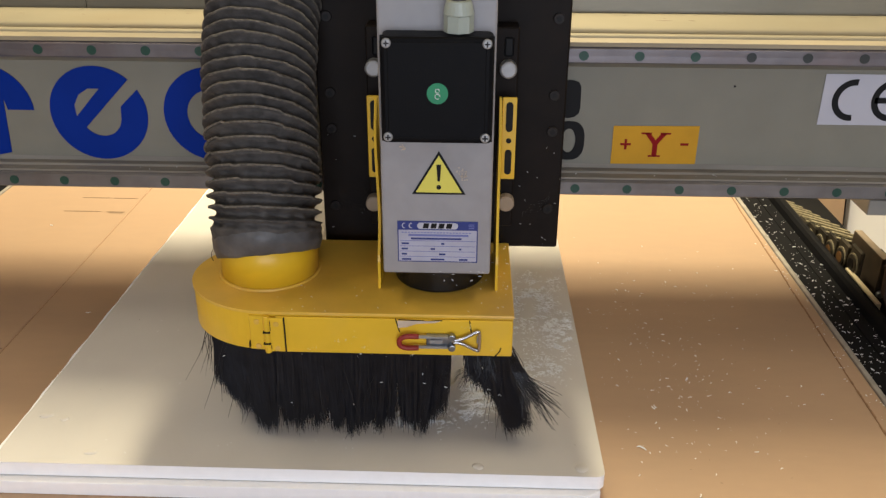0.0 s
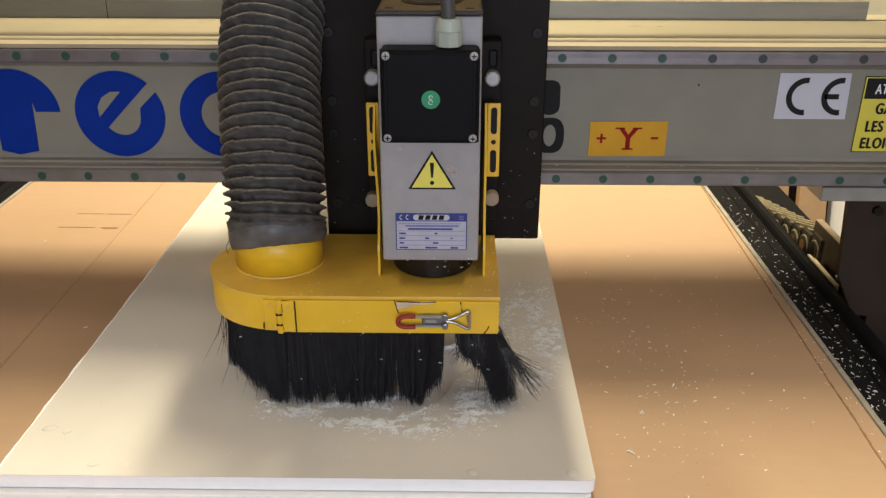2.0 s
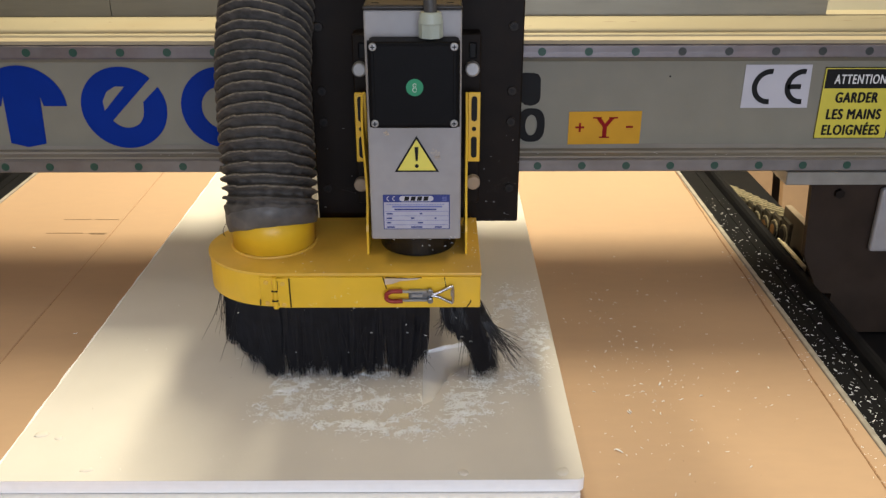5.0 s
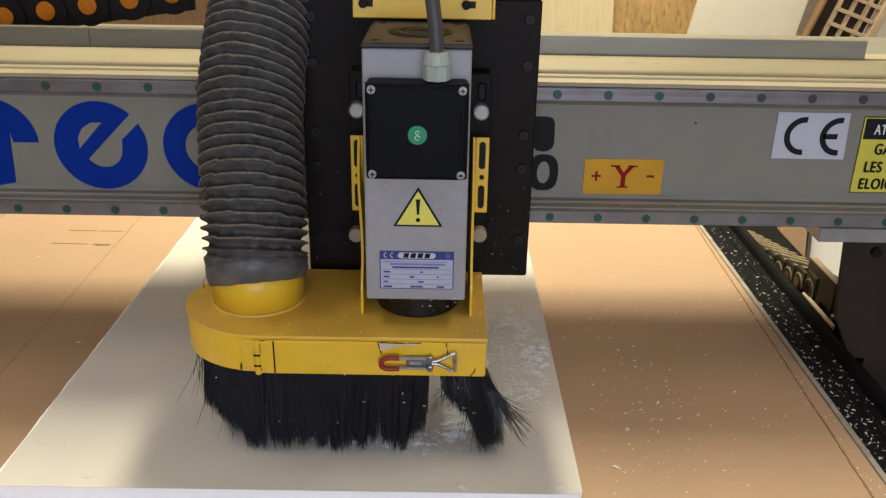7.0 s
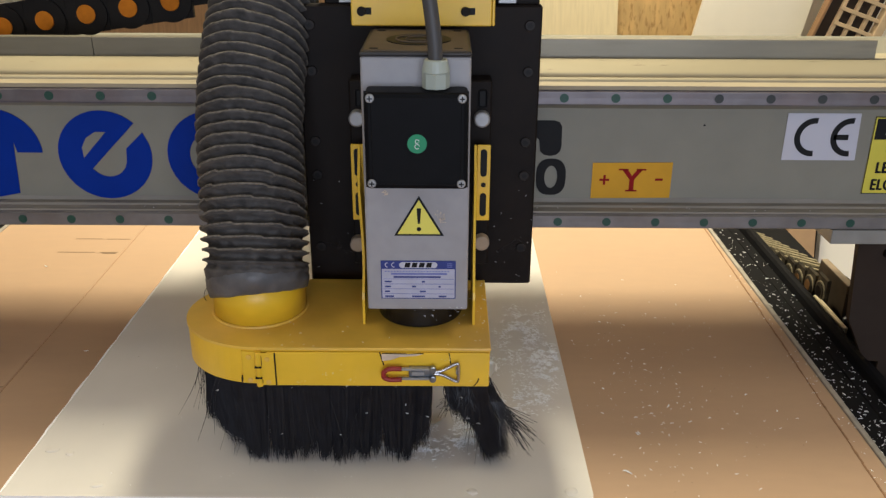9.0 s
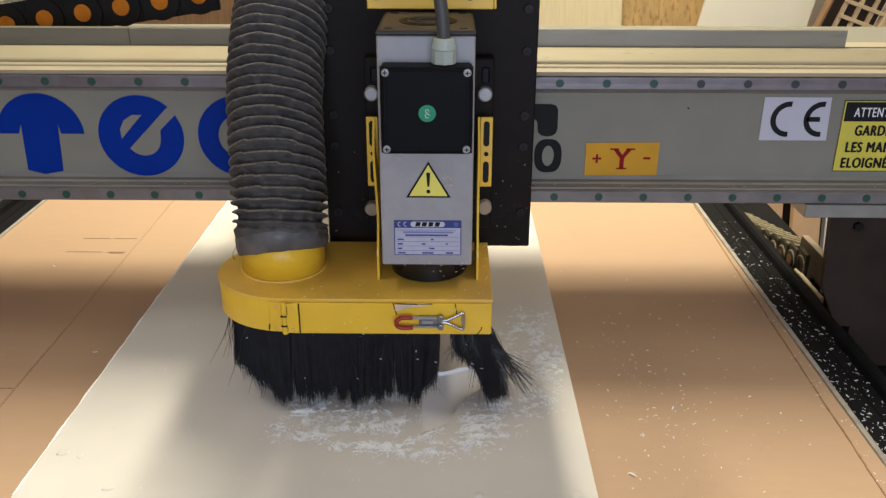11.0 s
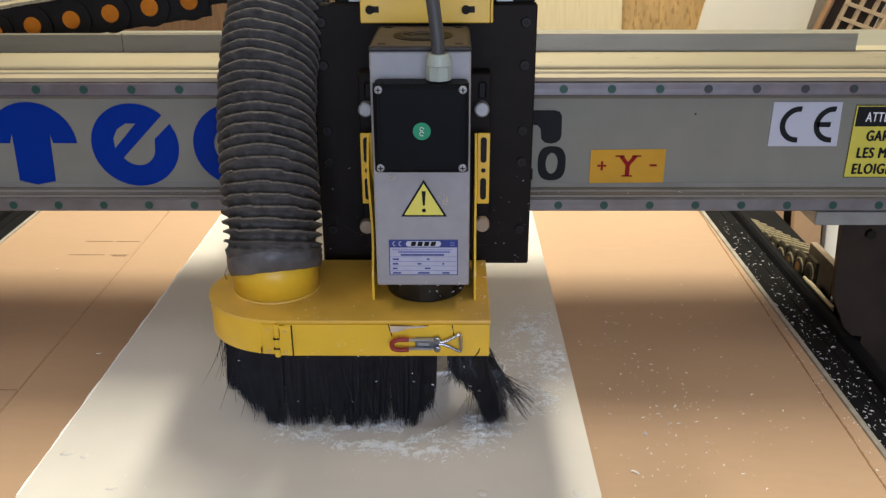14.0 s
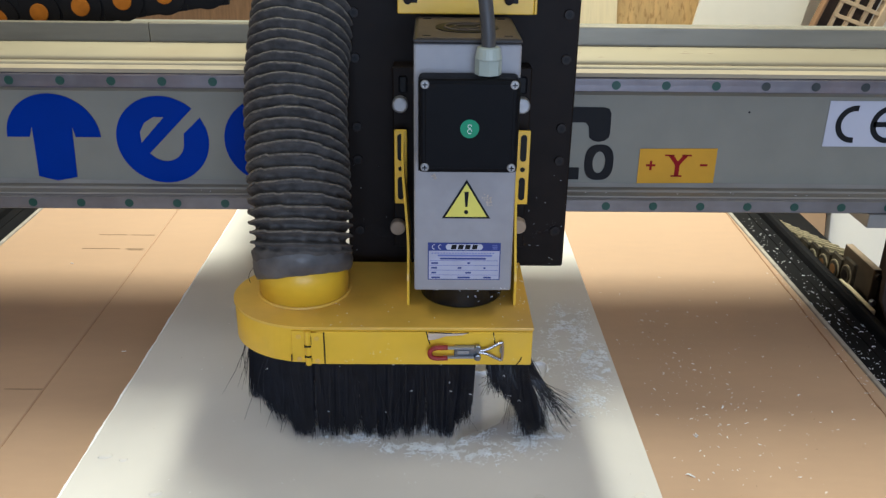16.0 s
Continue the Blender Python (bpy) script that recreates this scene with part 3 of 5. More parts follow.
# streaks swept along by the brush, and a band to the side
for x0, y0, x1, y1, n, spread in ((-0.215, 0.775, -0.155, 0.782, 60, 0.007), (-0.205, 0.795, -0.17, 0.86, 110, 0.010), (-0.145, 0.757, -0.02, 0.752, 130, 0.0055), (-0.06, 0.745, -0.055, 0.76, 60, 0.008), (-0.19, 0.84, -0.06, 0.86, 160, 0.016),
                               (-0.16, 0.80, -0.05, 0.80, 150, 0.014), (-0.02, 0.76, 0.04, 0.79, 110, 0.014), (0.0, 0.79, 0.06, 0.85, 150, 0.018), (0.06, 0.86, 0.085, 0.83, 50, 0.012), (-0.14, 0.87, -0.05, 0.90, 110, 0.018),
                               (-0.20, 0.90, -0.06, 0.92, 150, 0.022), (0.10, 0.84, 0.115, 0.98, 110, 0.009), (0.075, 1.00, 0.105, 1.08, 130, 0.014), (0.115, 0.90, 0.13, 0.95, 60, 0.006), (0.06, 0.92, 0.10, 1.0, 90, 0.02)):
    for _ in range(n * 25):
        u = rnd.random()
        x, y = x0 + (x1 - x0) * u + rnd.gauss(0, spread), y0 + (y1 - y0) * u + rnd.gauss(0, spread)
        heap = noise.noise((x * 42, y * 60, 2.0)) + 0.7 * noise.noise((x * 120, y * 150, 5.0))
        if FX0 + 0.01 < x < FX1 - 0.004 and heap > -0.05 and not inside(x, y):
            spots.append((x, y, FOAM_TOP + rnd.random() * 0.0015 * max(0, heap), 0.0006 + 0.0042 * rnd.random() ** 3.0 * (0.6 + max(0, heap))))
# small heaps of chips
for x0, y0, x1, y1, n in ((-0.215, 0.775, -0.150, 0.785, 26), (-0.150, 0.756, -0.030, 0.748, 40), (-0.190, 0.805, -0.050, 0.800, 34), (-0.020, 0.765, 0.050, 0.800, 22), (0.010, 0.800, 0.070, 0.850, 20), (0.095, 0.850, 0.115, 1.080, 46), (-0.180, 0.860, -0.050, 0.890, 30)):
    for _ in range(n):
        u = rnd.random()
        cx, cy, r = x0 + (x1 - x0) * u + rnd.gauss(0, 0.009), y0 + (y1 - y0) * u + rnd.gauss(0, 0.009), rnd.uniform(0.0015, 0.0050)
        for _ in range(rnd.randint(6, 22)):
            x, y = cx + rnd.gauss(0, r), cy + rnd.gauss(0, r * 0.7)
            if x < FX1 - 0.004 and not inside(x, y):
                spots.append((x, y, FOAM_TOP + rnd.random() * 0.5 * r, rnd.uniform(0.0007, 0.0022)))
for _ in range(90):
    spots.append((rnd.uniform(-0.42, 0.12), rnd.uniform(0.68, 1.2), FOAM_TOP, rnd.uniform(0.001, 0.0022)))
chips("foam_chips", "fine white foam chips scattered on the foam sheet", spots, CHIP)
for swath in swaths:
    low = [min(v.co[k] for v in swath.data.vertices) for k in (0, 1)]
    high = [max(v.co[k] for v in swath.data.vertices) for k in (0, 1)]
    lying = []
    while len(lying) < 260:
        x, y = rnd.uniform(low[0], high[0]), rnd.uniform(low[1] + 0.012, high[1] - 0.012)
        if inside(x, y) and noise.noise((x * 42, y * 60, 2.0)) + 0.7 * noise.noise((x * 120, y * 150, 5.0)) > -0.05:
            lying.append((x, y, FOAM_TOP, 0.0006 + 0.0030 * rnd.random() ** 3))
    chips("lying_chips", "fine white foam chips", lying, CHIP, swath)
spots = []
for _ in range(300):
    y = rnd.uniform(0.66, 1.05)
    spots.append((rnd.triangular(0.145, 0.45, 0.22), y + rnd.uniform(0, 0.35) * rnd.random(), 0.0002, 0.001 + 0.0032 * rnd.random() ** 3))
for _ in range(80):
    spots.append((min(0.484, 0.474 + rnd.gauss(0, 0.007)), rnd.uniform(0.62, 1.3), 0.0003, 0.001 + 0.002 * rnd.random()))
for x, y in ((0.2155, 0.822), (0.218, 0.825), (0.189, 0.751), (0.192, 0.748), (0.268, 0.882), (-0.519, 1.012), (-0.70, 1.30)):
    spots.append((x, y, 0.0003, 0.0055))
chips("foam_chips", "white foam chips scattered on the tan board", spots, CHIP)
spots = []
for _ in range(1050):
    x = rnd.choice((rnd.uniform(0.497, 0.530), rnd.uniform(0.497, 0.530), rnd.uniform(0.535, 0.552)))
    y = 0.60 + 0.95 * rnd.random() ** 2.7
    spots.append((x, y, -0.0078, 0.0010 + 0.0046 * rnd.random() ** 3.2))
chips("foam_chips", "white foam chips lying in the black side channel", spots, CHIP)

spots = [(rnd.uniform(-0.42, 0.12), rnd.uniform(0.68, 1.0), FOAM_TOP, rnd.uniform(0.0008, 0.0018)) for _ in range(14)]
spots += [(rnd.uniform(0.15, 0.45), rnd.uniform(0.68, 1.1), 0.0002, rnd.uniform(0.001, 0.002)) for _ in range(14)]
specks = chips("dust_specks", "tiny dark dust specks on foam and board", spots, SPECK)
tagged(specks, "tiny dark dust specks on foam and board", "dust", kind="stuff")

# ---- the gantry
gantry = thing("gantry", "grey machine gantry beam with steel rails and stickers", "machine gantry")
X0, X1 = -1.02, 0.72


def run(outline, x0, x1):
    """A profile in y and z, drawn along x."""
    bm = bmesh.new()
    f = [bm.verts.new((x0, y, z)) for y, z in outline]
    g = [bm.verts.new((x1, y, z)) for y, z in outline]
    bm.faces.new(f)
    bm.faces.new(g[::-1])
    for i in range(len(f)):
        j = (i + 1) % len(f)
        bm.faces.new((f[i], g[i], g[j], f[j]))
    return bm


part("beam", run([(0.0, 0.236), (0.0, 0.3595), (-0.010, 0.3655), (-0.010, 0.3885), (0.2755, 0.402), (0.2755, 0.211), (-0.009, 0.211), (-0.009, 0.232)], X0, X1), GREY, gantry, "grey painted beam body")
crown = [(0.0045, 0.3985), (0.0055, 0.4000), (0.0075, 0.4012), (0.0110, 0.4024), (0.0280, 0.4066), (0.0420, 0.4098), (0.0460, 0.4102)]
part("top_cover", run(crown + [(0.046, 0.396), (0.0045, 0.392)], X0, X1), CREAM, gantry, "cream painted top cover with scuffs", smooth=True)
part("cover_back", run([(0.0662, 0.4085), (0.090, 0.4105), (0.090, 0.400), (0.0662, 0.400)], X0, X1), CREAM, gantry, "cream painted top cover with scuffs")
part("cover_strip", run([(-0.0275, 0.3880), (-0.0270, 0.3925), (-0.0150, 0.3950), (-0.0150, 0.3880)], X0, X1), CREAM_DIRTY, gantry, "dull dusty cover lip")
part("cover_strip", run([(-0.0148, 0.3880), (-0.0148, 0.3960), (-0.0130, 0.3975), (-0.0095, 0.3985), (-0.0070, 0.3980), (-0.0055, 0.3965), (-0.0055, 0.3880)], X0, X1), CREAM, gantry, "cream cover edge", smooth=True)
part("cover_groove", run([(-0.0053, 0.3880), (-0.0053, 0.3955), (-0.0010, 0.3945), (0.0043, 0.3965), (0.0043, 0.3880)], X0, X1), CREAM_DIRTY, gantry, "brown dusty groove")
part("cover_strip", run([(0.0462, 0.396), (0.0462, 0.4075), (0.0568, 0.4085), (0.0568, 0.396)], X0, X1), DUSTY, gantry, "grey dusty strip")
bm = bmesh.new()
for _ in range(46):
    x, yy, w = rnd.uniform(-0.9, 0.68), rnd.uniform(0.012, 0.040), rnd.uniform(0.0015, 0.012) * rnd.random()
    zz = 0.4024 + (yy - 0.0110) * 0.2475
    q = [(x - w, yy, zz + 0.0003), (x, yy - 0.0007, zz + 0.0002), (x + w, yy, zz + 0.0003), (x, yy + 0.0007, zz + 0.0005)]
    bm.faces.new([bm.verts.new(v) for v in q])
tagged(part("scuff_marks", bm, TAUPE, gantry, "brown scuff marks on the cover"), kind="stuff")
part("top_bar", run([(0.057, 0.408), (0.057, 0.4315), (0.0575, 0.432), (0.0660, 0.4325), (0.0660, 0.408)], X0, -0.4535), TOP_BAR, gantry, "grey aluminium bar")
part("top_bar", run([(0.057, 0.408), (0.057, 0.4315), (0.0575, 0.432), (0.0660, 0.4325), (0.0660, 0.408)], -0.4525, 0.515), TOP_BAR, gantry, "grey aluminium bar")
part("ledge", run([(-0.024, 0.2340), (-0.024, 0.2362), (-0.012, 0.2370), (-0.010, 0.2392), (-0.0005, 0.2398), (-0.0005, 0.2340)], X0, X1), DUSTY, gantry, "dusty grey ledge over the lower rail")
bm = bmesh.new()
rnd = random.Random(31)
x = X0
while x < X1:
    w = rnd.uniform(0.03, 0.09)
    slab([(x, 0.2385), (x + w, 0.2385), (x + w, 0.2455 + 0.003 * noise.noise((x * 9 + w * 9, 3, 1))), (x, 0.2455 + 0.003 * noise.noise((x * 9, 3, 1)))], -0.0003, 0.0004, bm=bm)
    x += w
tagged(part("dust_band", bm, DUSTY, gantry, "band of settled dust"), kind="stuff")
# unseen underside, made pale to bounce light into the shade below the beam
part("underside", run([(0.03, 0.2060), (0.03, 0.2105), (0.2755, 0.2105), (0.2755, 0.2060)], X0, X1), BOUNCE_PALE, gantry, "unseen underside made pale to bounce light")
for zc, mat, off in ((0.3785, RAIL, 0.182), (0.2245, RAIL_LOW, 0.183)):
    h = 0.0093
    rail = part("rail", run([(-0.009, zc - h), (-0.009, zc + h), (-0.0255, zc + h), (-0.029, zc + h - 0.002), (-0.029, zc + h - 0.005), (-0.0289, zc), (-0.029, zc - h + 0.005), (-0.029, zc - h + 0.002), (-0.0255, zc - h)], X0, X1), mat, gantry, "polished steel linear rail")
    disc = None
    for k in range(-20, 9):
        x = off + 0.06 * k
        if disc is None:
            bm = rod((0, -0.0285, 0), (0, -0.0297, 0), 0.0053, seg=18)
            disc = part("plug", bm, PLUG_GREEN, rail)
            disc.location = (x, 0, zc)
        else:
            ob = disc.copy()
            scene.collection.objects.link(ob)
            ob.location = (x, 0, zc)
            if k > 1 and zc > 0.3:
                ob.material_slots[0].link = "OBJECT"
                ob.material_slots[0].material = PLUG_DARK

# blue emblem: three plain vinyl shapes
VY0, VY1 = -0.0004, -0.0012


def shape(name, outline, mat, parent, label="", y0=VY1, y1=VY0):
    return part(name, slab(outline, y0, y1), mat, parent, label)


cxm = -0.569
shape("emblem_shape", [(-0.627, 0.301)] + arc(cxm, 0.301, 0.058, 0.055, 180, 0, 24)[1:] + [(-0.542, 0.301), (-0.545, 0.315), (-0.5485, 0.2485), (-0.5735, 0.2435), (-0.5965, 0.2495), (-0.5945, 0.315), (-0.5995, 0.301)], BLUE, gantry, "blue vinyl mushroom shape")
ex, ez = -0.4345, 0.298
outline = arc(ex, ez, 0.0575, 0.0560, 46, 388, 60)
tip = [(-0.4075, 0.3065), (-0.4085, 0.294)] + arc(-0.4325, 0.295, 0.024, 0.0245, 0, -130, 14) + [(-0.4525, 0.2805)]
shape("emblem_shape", outline[:-2] + [(-0.3855, 0.327)] + tip + [(-0.3945, 0.3385)], BLUE, gantry, "blue vinyl ring shape with a slanted slit")
shape("emblem_counter", [(-0.461, 0.2945), (-0.430, 0.3275), (-0.443, 0.3275), (-0.455, 0.320), (-0.4615, 0.308)], GREY, gantry, y0=-0.0016, y1=-0.0010)
o = arc(-0.300, 0.298, 0.0575, 0.056, 40, 320, 40)
i_ = arc(-0.300, 0.298, 0.030, 0.030, 320, 40, 40)
shape("emblem_shape", o + i_, BLUE, gantry, "blue vinyl open ring shape")
shape("emblem_shape", [(0.02, 0.3445), (0.116, 0.3445), (0.1225, 0.3425), (0.1255, 0.337), (0.1260, 0.3120), (0.1245, 0.3055), (0.1195, 0.3015), (0.1125, 0.3000), (0.1050, 0.3015), (0.1000, 0.3060), (0.0985, 0.3200), (0.0940, 0.3250), (0.02, 0.3255)], BLACK_VINYL, gantry, "black vinyl shape")
n = 36
outer = [(0.115 + 0.0185 * math.copysign(abs(math.cos(a)) ** 0.75, math.cos(a)), 0.273 + 0.0235 * math.copysign(abs(math.sin(a)) ** 0.75, math.sin(a))) for a in [k * math.tau / n for k in range(n)]]
inner = [(0.115 + 0.0080 * math.cos(k * math.tau / n), 0.273 + 0.0145 * math.sin(k * math.tau / n)) for k in range(n)]
part("digit", ring_slab(outer, inner, VY1, VY0), BLACK_VINYL, gantry, "black vinyl digit 0")
shape("emblem_dot", [(0.0765, 0.2500), (0.0895, 0.2500), (0.0904, 0.2510), (0.0904, 0.2650), (0.0895, 0.2660), (0.0765, 0.2660)], BLACK_VINYL, gantry, "black vinyl dot")

sign = part("axis_sign", slab([(0.166, 0.2455), (0.2645, 0.2465), (0.2645, 0.2925), (0.166, 0.2915)], VY1, VY0), AMBER, gantry, "amber axis sticker")
lettering("letter", "Y", 0.2155, -0.0018, 0.2695, 0.028, RED_INK, sign, width=0.024, heavy=0.0010)
for x in (0.2045, 0.2265):
    part("serif", box(x - 0.006, x + 0.006, -0.0018, -0.0014, 0.2822, 0.2842), RED_INK, sign)
part("serif", box(0.2085, 0.2225, -0.0018, -0.0014, 0.2548, 0.2568), RED_INK, sign)
bm = box(0.1755, 0.1875, -0.0018, -0.0014, 0.2685, 0.2712)
part("plus", box(0.1801, 0.1829, -0.0019, -0.0014, 0.2635, 0.2760, bm=bm), RED_INK, sign)
part("minus", box(0.2445, 0.2540, -0.0018, -0.0014, 0.2690, 0.2718), RED_INK, sign)

ce = part("conformity_sticker", slab([(0.3965, 0.2965), (0.4865, 0.2965), (0.4845, 0.355), (0.3965, 0.355)], VY1, VY0), STICKER_WHITE, gantry, "white conformity sticker")
for k, cx in enumerate((0.4315, 0.4755)):
    o = arc(cx, 0.3255, 0.0235, 0.0240, 84, 276, 24)
    i_ = arc(cx, 0.3255, 0.0165, 0.0170, 276, 84, 24)
    part("mark", slab(o + i_, -0.0018, -0.0013), INK, ce)
part("mark", box(0.4555, 0.4735, -0.0018, -0.0013, 0.3222, 0.3288), INK, ce)

warn = part("warning_sign", slab([(0.5025, 0.2535), (0.601, 0.2535), (0.601, 0.3515), (0.5025, 0.3515)], VY1, VY0), SIGN_YELLOW, gantry, "yellow and black French warning sticker")
bm = box(0.5030, 0.6005, -0.0015, -0.0011, 0.3503, 0.3515)
for q in ((0.5025, 0.5033, 0.2535, 0.3515), (0.6002, 0.601, 0.2535, 0.3515), (0.5025, 0.601, 0.2535, 0.2543)):
    box(q[0], q[1], -0.0015, -0.0011, q[2], q[3], bm=bm)
part("border", bm, INK, warn)
part("header", box(0.5052, 0.5985, -0.0017, -0.0011, 0.3230, 0.3490), INK, warn)
lettering("writing", "ATTENTION", 0.5515, -0.0021, 0.3355, 0.0125, WHITE_INK, warn, width=0.068, heavy=0.0003)
for body, z, w in (("GARDER", 0.3105, 0.058), ("LES MAINS", 0.2875, 0.075), ("ELOIGNÉES", 0.2655, 0.080)):
    h = 0.0138 if "É" not in body else 0.0175
    lettering("writing", body, 0.5515, -0.0017, z + (0.0018 if "É" in body else 0), h, INK, warn, width=w * 0.97, heavy=0.0009)
part("scuff", rod((0.2975, -0.0003, 0.3395), (0.2975, -0.0011, 0.3395), 0.0013, seg=8), INK, gantry)

# end support under the beam
part("support_block", box(0.475, 0.72, -0.004, 0.19, 0.186, 0.2055, 0.001), ALU, gantry, "pale aluminium support block")
part("leg", slab([(0.515, 0.1855), (0.523, 0.075), (0.548, 0.024), (0.560, 0.0125), (0.5745, 0.0115), (0.5745, -0.055), (0.72, -0.055), (0.72, 0.1855)], 0.002, 0.012), DARK_LEG, gantry, "dark steel gantry leg")
part("leg", box(0.615, 0.72, 0.0505, 0.19, -0.055, 0.1855, 0.002), DARK_LEG, gantry, "dark steel gantry leg")
part("leg", box(0.596, 0.72, 0.0125, 0.0495, -0.055, 0.0075, 0.002), DARK_LEG, gantry, "dark steel gantry leg")
part("support_block", box(-1.02, -0.841, -0.004, 0.19, 0.186, 0.2055, 0.001), ALU, gantry, "pale aluminium support block")
part("leg", box(-1.02, -0.945, 0.002, 0.19, -0.055, 0.1855, 0.002), DARK_LEG, gantry, "dark steel gantry leg")
part("cover_plate", box(0.611, 0.70, -0.010, 0.0015, 0.085, 0.182, 0.004, seg=2), MOTOR_WHITE, gantry, "white cover plate")
part("bolt", rod((0.555, -0.004, 0.172), (0.555, 0.003, 0.172), 0.007, seg=6), BLACK_STEEL, gantry)
bracket = part("chain_bracket", box(0.600, 0.612, 0.172, 0.276, -0.030, 0.0425, 0.001), BRACKET, gantry, "dusty brown steel chain bracket")
# tan top: dust, with the lit upper face put into the colour
part("lit_dusty_top", box(0.6005, 0.6115, 0.173, 0.275, 0.0426, 0.0434), TAUPE, bracket, "tan bracket top, dust and lamp light in its colour")
part("bolt", rod((0.606, 0.1718, 0.033), (0.606, 0.164, 0.033), 0.0056, seg=6, bevel=0.0008), BLACK_STEEL, bracket)
part("bolt", rod((0.606, 0.1718, -0.012), (0.606, 0.164, -0.012), 0.0056, seg=6, bevel=0.0008), ZINC, bracket)
part("label_strip", box(0.5735, 0.5805, 0.110, 0.222, -0.006, 0.004), PLY, gantry, "pale strip")

# cable chains
chain = thing("cable_chain", "dusty black plastic cable chain beside the bed", "cable chain", "cable chains")
for k in range(13):
    y0 = 0.198 + 0.042 * k
    drop = 0.024 - 0.0088 * k
    link = part("link", box(0.582, 0.588, y0, y0 + 0.039, -0.038 + drop, 0.016 + drop, 0.003), CHAIN_SIDE, chain)
    part("far_side", box(0.640, 0.646, y0 - 0.010, y0 + 0.029, -0.052 + drop, 0.0015 + drop, 0.003), CHAIN_SIDE, link)
    for q in range(2 if k > 1 else 0):
        bm = box(0.582, 0.646, y0 + 0.004 + 0.021 * q, y0 + 0.0105 + 0.021 * q, 0.016 + drop, 0.0185 + drop, 0.001)
        for v in bm.verts:
            v.co += Vector((0, -0.16, -0.22)) * (v.co.x - 0.582)
        part("crossbar", bm, CHAIN_DUST, link, "dusty pale crossbar")
    part("pin", rod((0.5815, y0 + 0.02, -0.011 + drop), (0.580, y0 + 0.02, -0.011 + drop), 0.0170, seg=18), CHAIN_DUST, link, "dusty pale rim")
    part("hub", rod((0.5802, y0 + 0.02, -0.011 + drop), (0.578, y0 + 0.02, -0.011 + drop), 0.0150, seg=18, bevel=0.0015), CHAIN_SIDE, link)
    part("boss", rod((0.5782, y0 + 0.02, -0.011 + drop), (0.5772, y0 + 0.02, -0.011 + drop), 0.0092, seg=16), BOSS_TAN if k in (1, 2, 4) else CHAIN, link)
top_chain = thing("cable_chain", "black plastic cable chain with orange bosses behind the beam", "cable chain", "cable chains")
for k in range(12):
    x = -0.661 + 0.0565 * k
    z = 0.421 + 0.0085 * k + 0.0004 * k * k * (k > 5)
    link = part("link", slab([(x - 0.0275, z - 0.029), (x + 0.0285, z - 0.021), (x + 0.0285, z + 0.033), (x - 0.0275, z + 0.025)], 0.150, 0.156), CHAIN, top_chain)
    part("rim", slab(arc(x, z, 0.0275, 0.0275, 0, 345, 23), 0.147, 0.150), CHAIN, link)
    part("boss", rod((x, 0.1468, z), (x, 0.1445, z), 0.0125, seg=22, bevel=0.0012), ORANGE, link, "round orange boss")
    part("cover", slab([(x - 0.028, z + 0.026), (x + 0.03, z + 0.034), (x + 0.03, z + 0.038), (x - 0.028, z + 0.030)], 0.150, 0.215), CHAIN_DUST, link)

# ---- the carriage on the beam
carriage = thing("z_carriage", "black steel carriage plate with bolts and yellow bracket", "machine carriage")
part("back_plate", box(-0.164, 0.102, -0.067, -0.050, 0.166, 0.496, 0.002), BLACK_STEEL, carriage)
for z in (0.2245, 0.3785):
    for x in (-0.105, 0.055):
        part("bearing_block", box(x - 0.035, x + 0.035, -0.0495, -0.031, z - 0.024, z + 0.024, 0.002), BLACK_STEEL, carriage)
for x in (-0.150, 0.089):
    for z in (0.215, 0.305, 0.345, 0.425, 0.475):
        screw = part("screw", rod((x, -0.0668, z), (x, -0.0705, z), 0.0058, seg=18, bevel=0.0008), WORN_STEEL, carriage, "worn black socket screw")
        part("socket", rod((x, -0.0704, z), (x, -0.0709, z), 0.0030, seg=6), INK, screw)
part("mount_plate", box(-0.107, 0.048, -0.0975, -0.068, 0.205, 0.4215, 0.0015), BLACK_STEEL, carriage, "black motor mount with slots")
for x, z, mat, lab in ((-0.0982, 0.3815, ZINC, "round zinc bolt head"), (0.0375, 0.3815, ZINC, "round zinc bolt head"), (-0.102, 0.2345, TAUPE, "dusty round bolt head"), (0.0400, 0.2370, TAUPE, "dusty round bolt head")):
    part("bolt", rod((x, -0.0975, z), (x, -0.112, z), 0.0088, seg=22, bevel=0.0022), mat, carriage, lab)
for x in (-0.095, 0.038):
    part("slot", box(x - 0.005, x + 0.005, -0.0985, -0.0970, 0.392, 0.412, 0.002), INK, carriage)
bm = box(-0.100, 0.045, -0.108, -0.105, 0.480, 0.66, 0.001)
bracket = part("upper_bracket", bm, YELLOW, carriage, "yellow painted bracket plate")
part("edge", box(0.0455, 0.0485, -0.106, -0.068, 0.480, 0.66, 0.0008), YELLOW, bracket)
for x in (-0.086, 0.021):
    part("slot", box(x - 0.006, x + 0.007, -0.1088, -0.1078, 0.4915, 0.4985, 0.0004), INK, bracket)
    part("bolt", rod((x - 0.003, -0.1086, 0.495), (x - 0.003, -0.113, 0.495), 0.0048, seg=14, bevel=0.001), BLACK_STEEL, bracket)
part("column", box(-0.135, 0.10, -0.0495, -0.030, 0.40, 0.66, 0.002), BLACK_STEEL, carriage)
# unseen block above the column, added to widen the head's shade
part("unseen_shade_block", box(-0.16, 0.20, -0.115, -0.030, 0.6605, 1.15, 0.004), BLACK_STEEL, carriage, "unseen black block added to shade the foam")
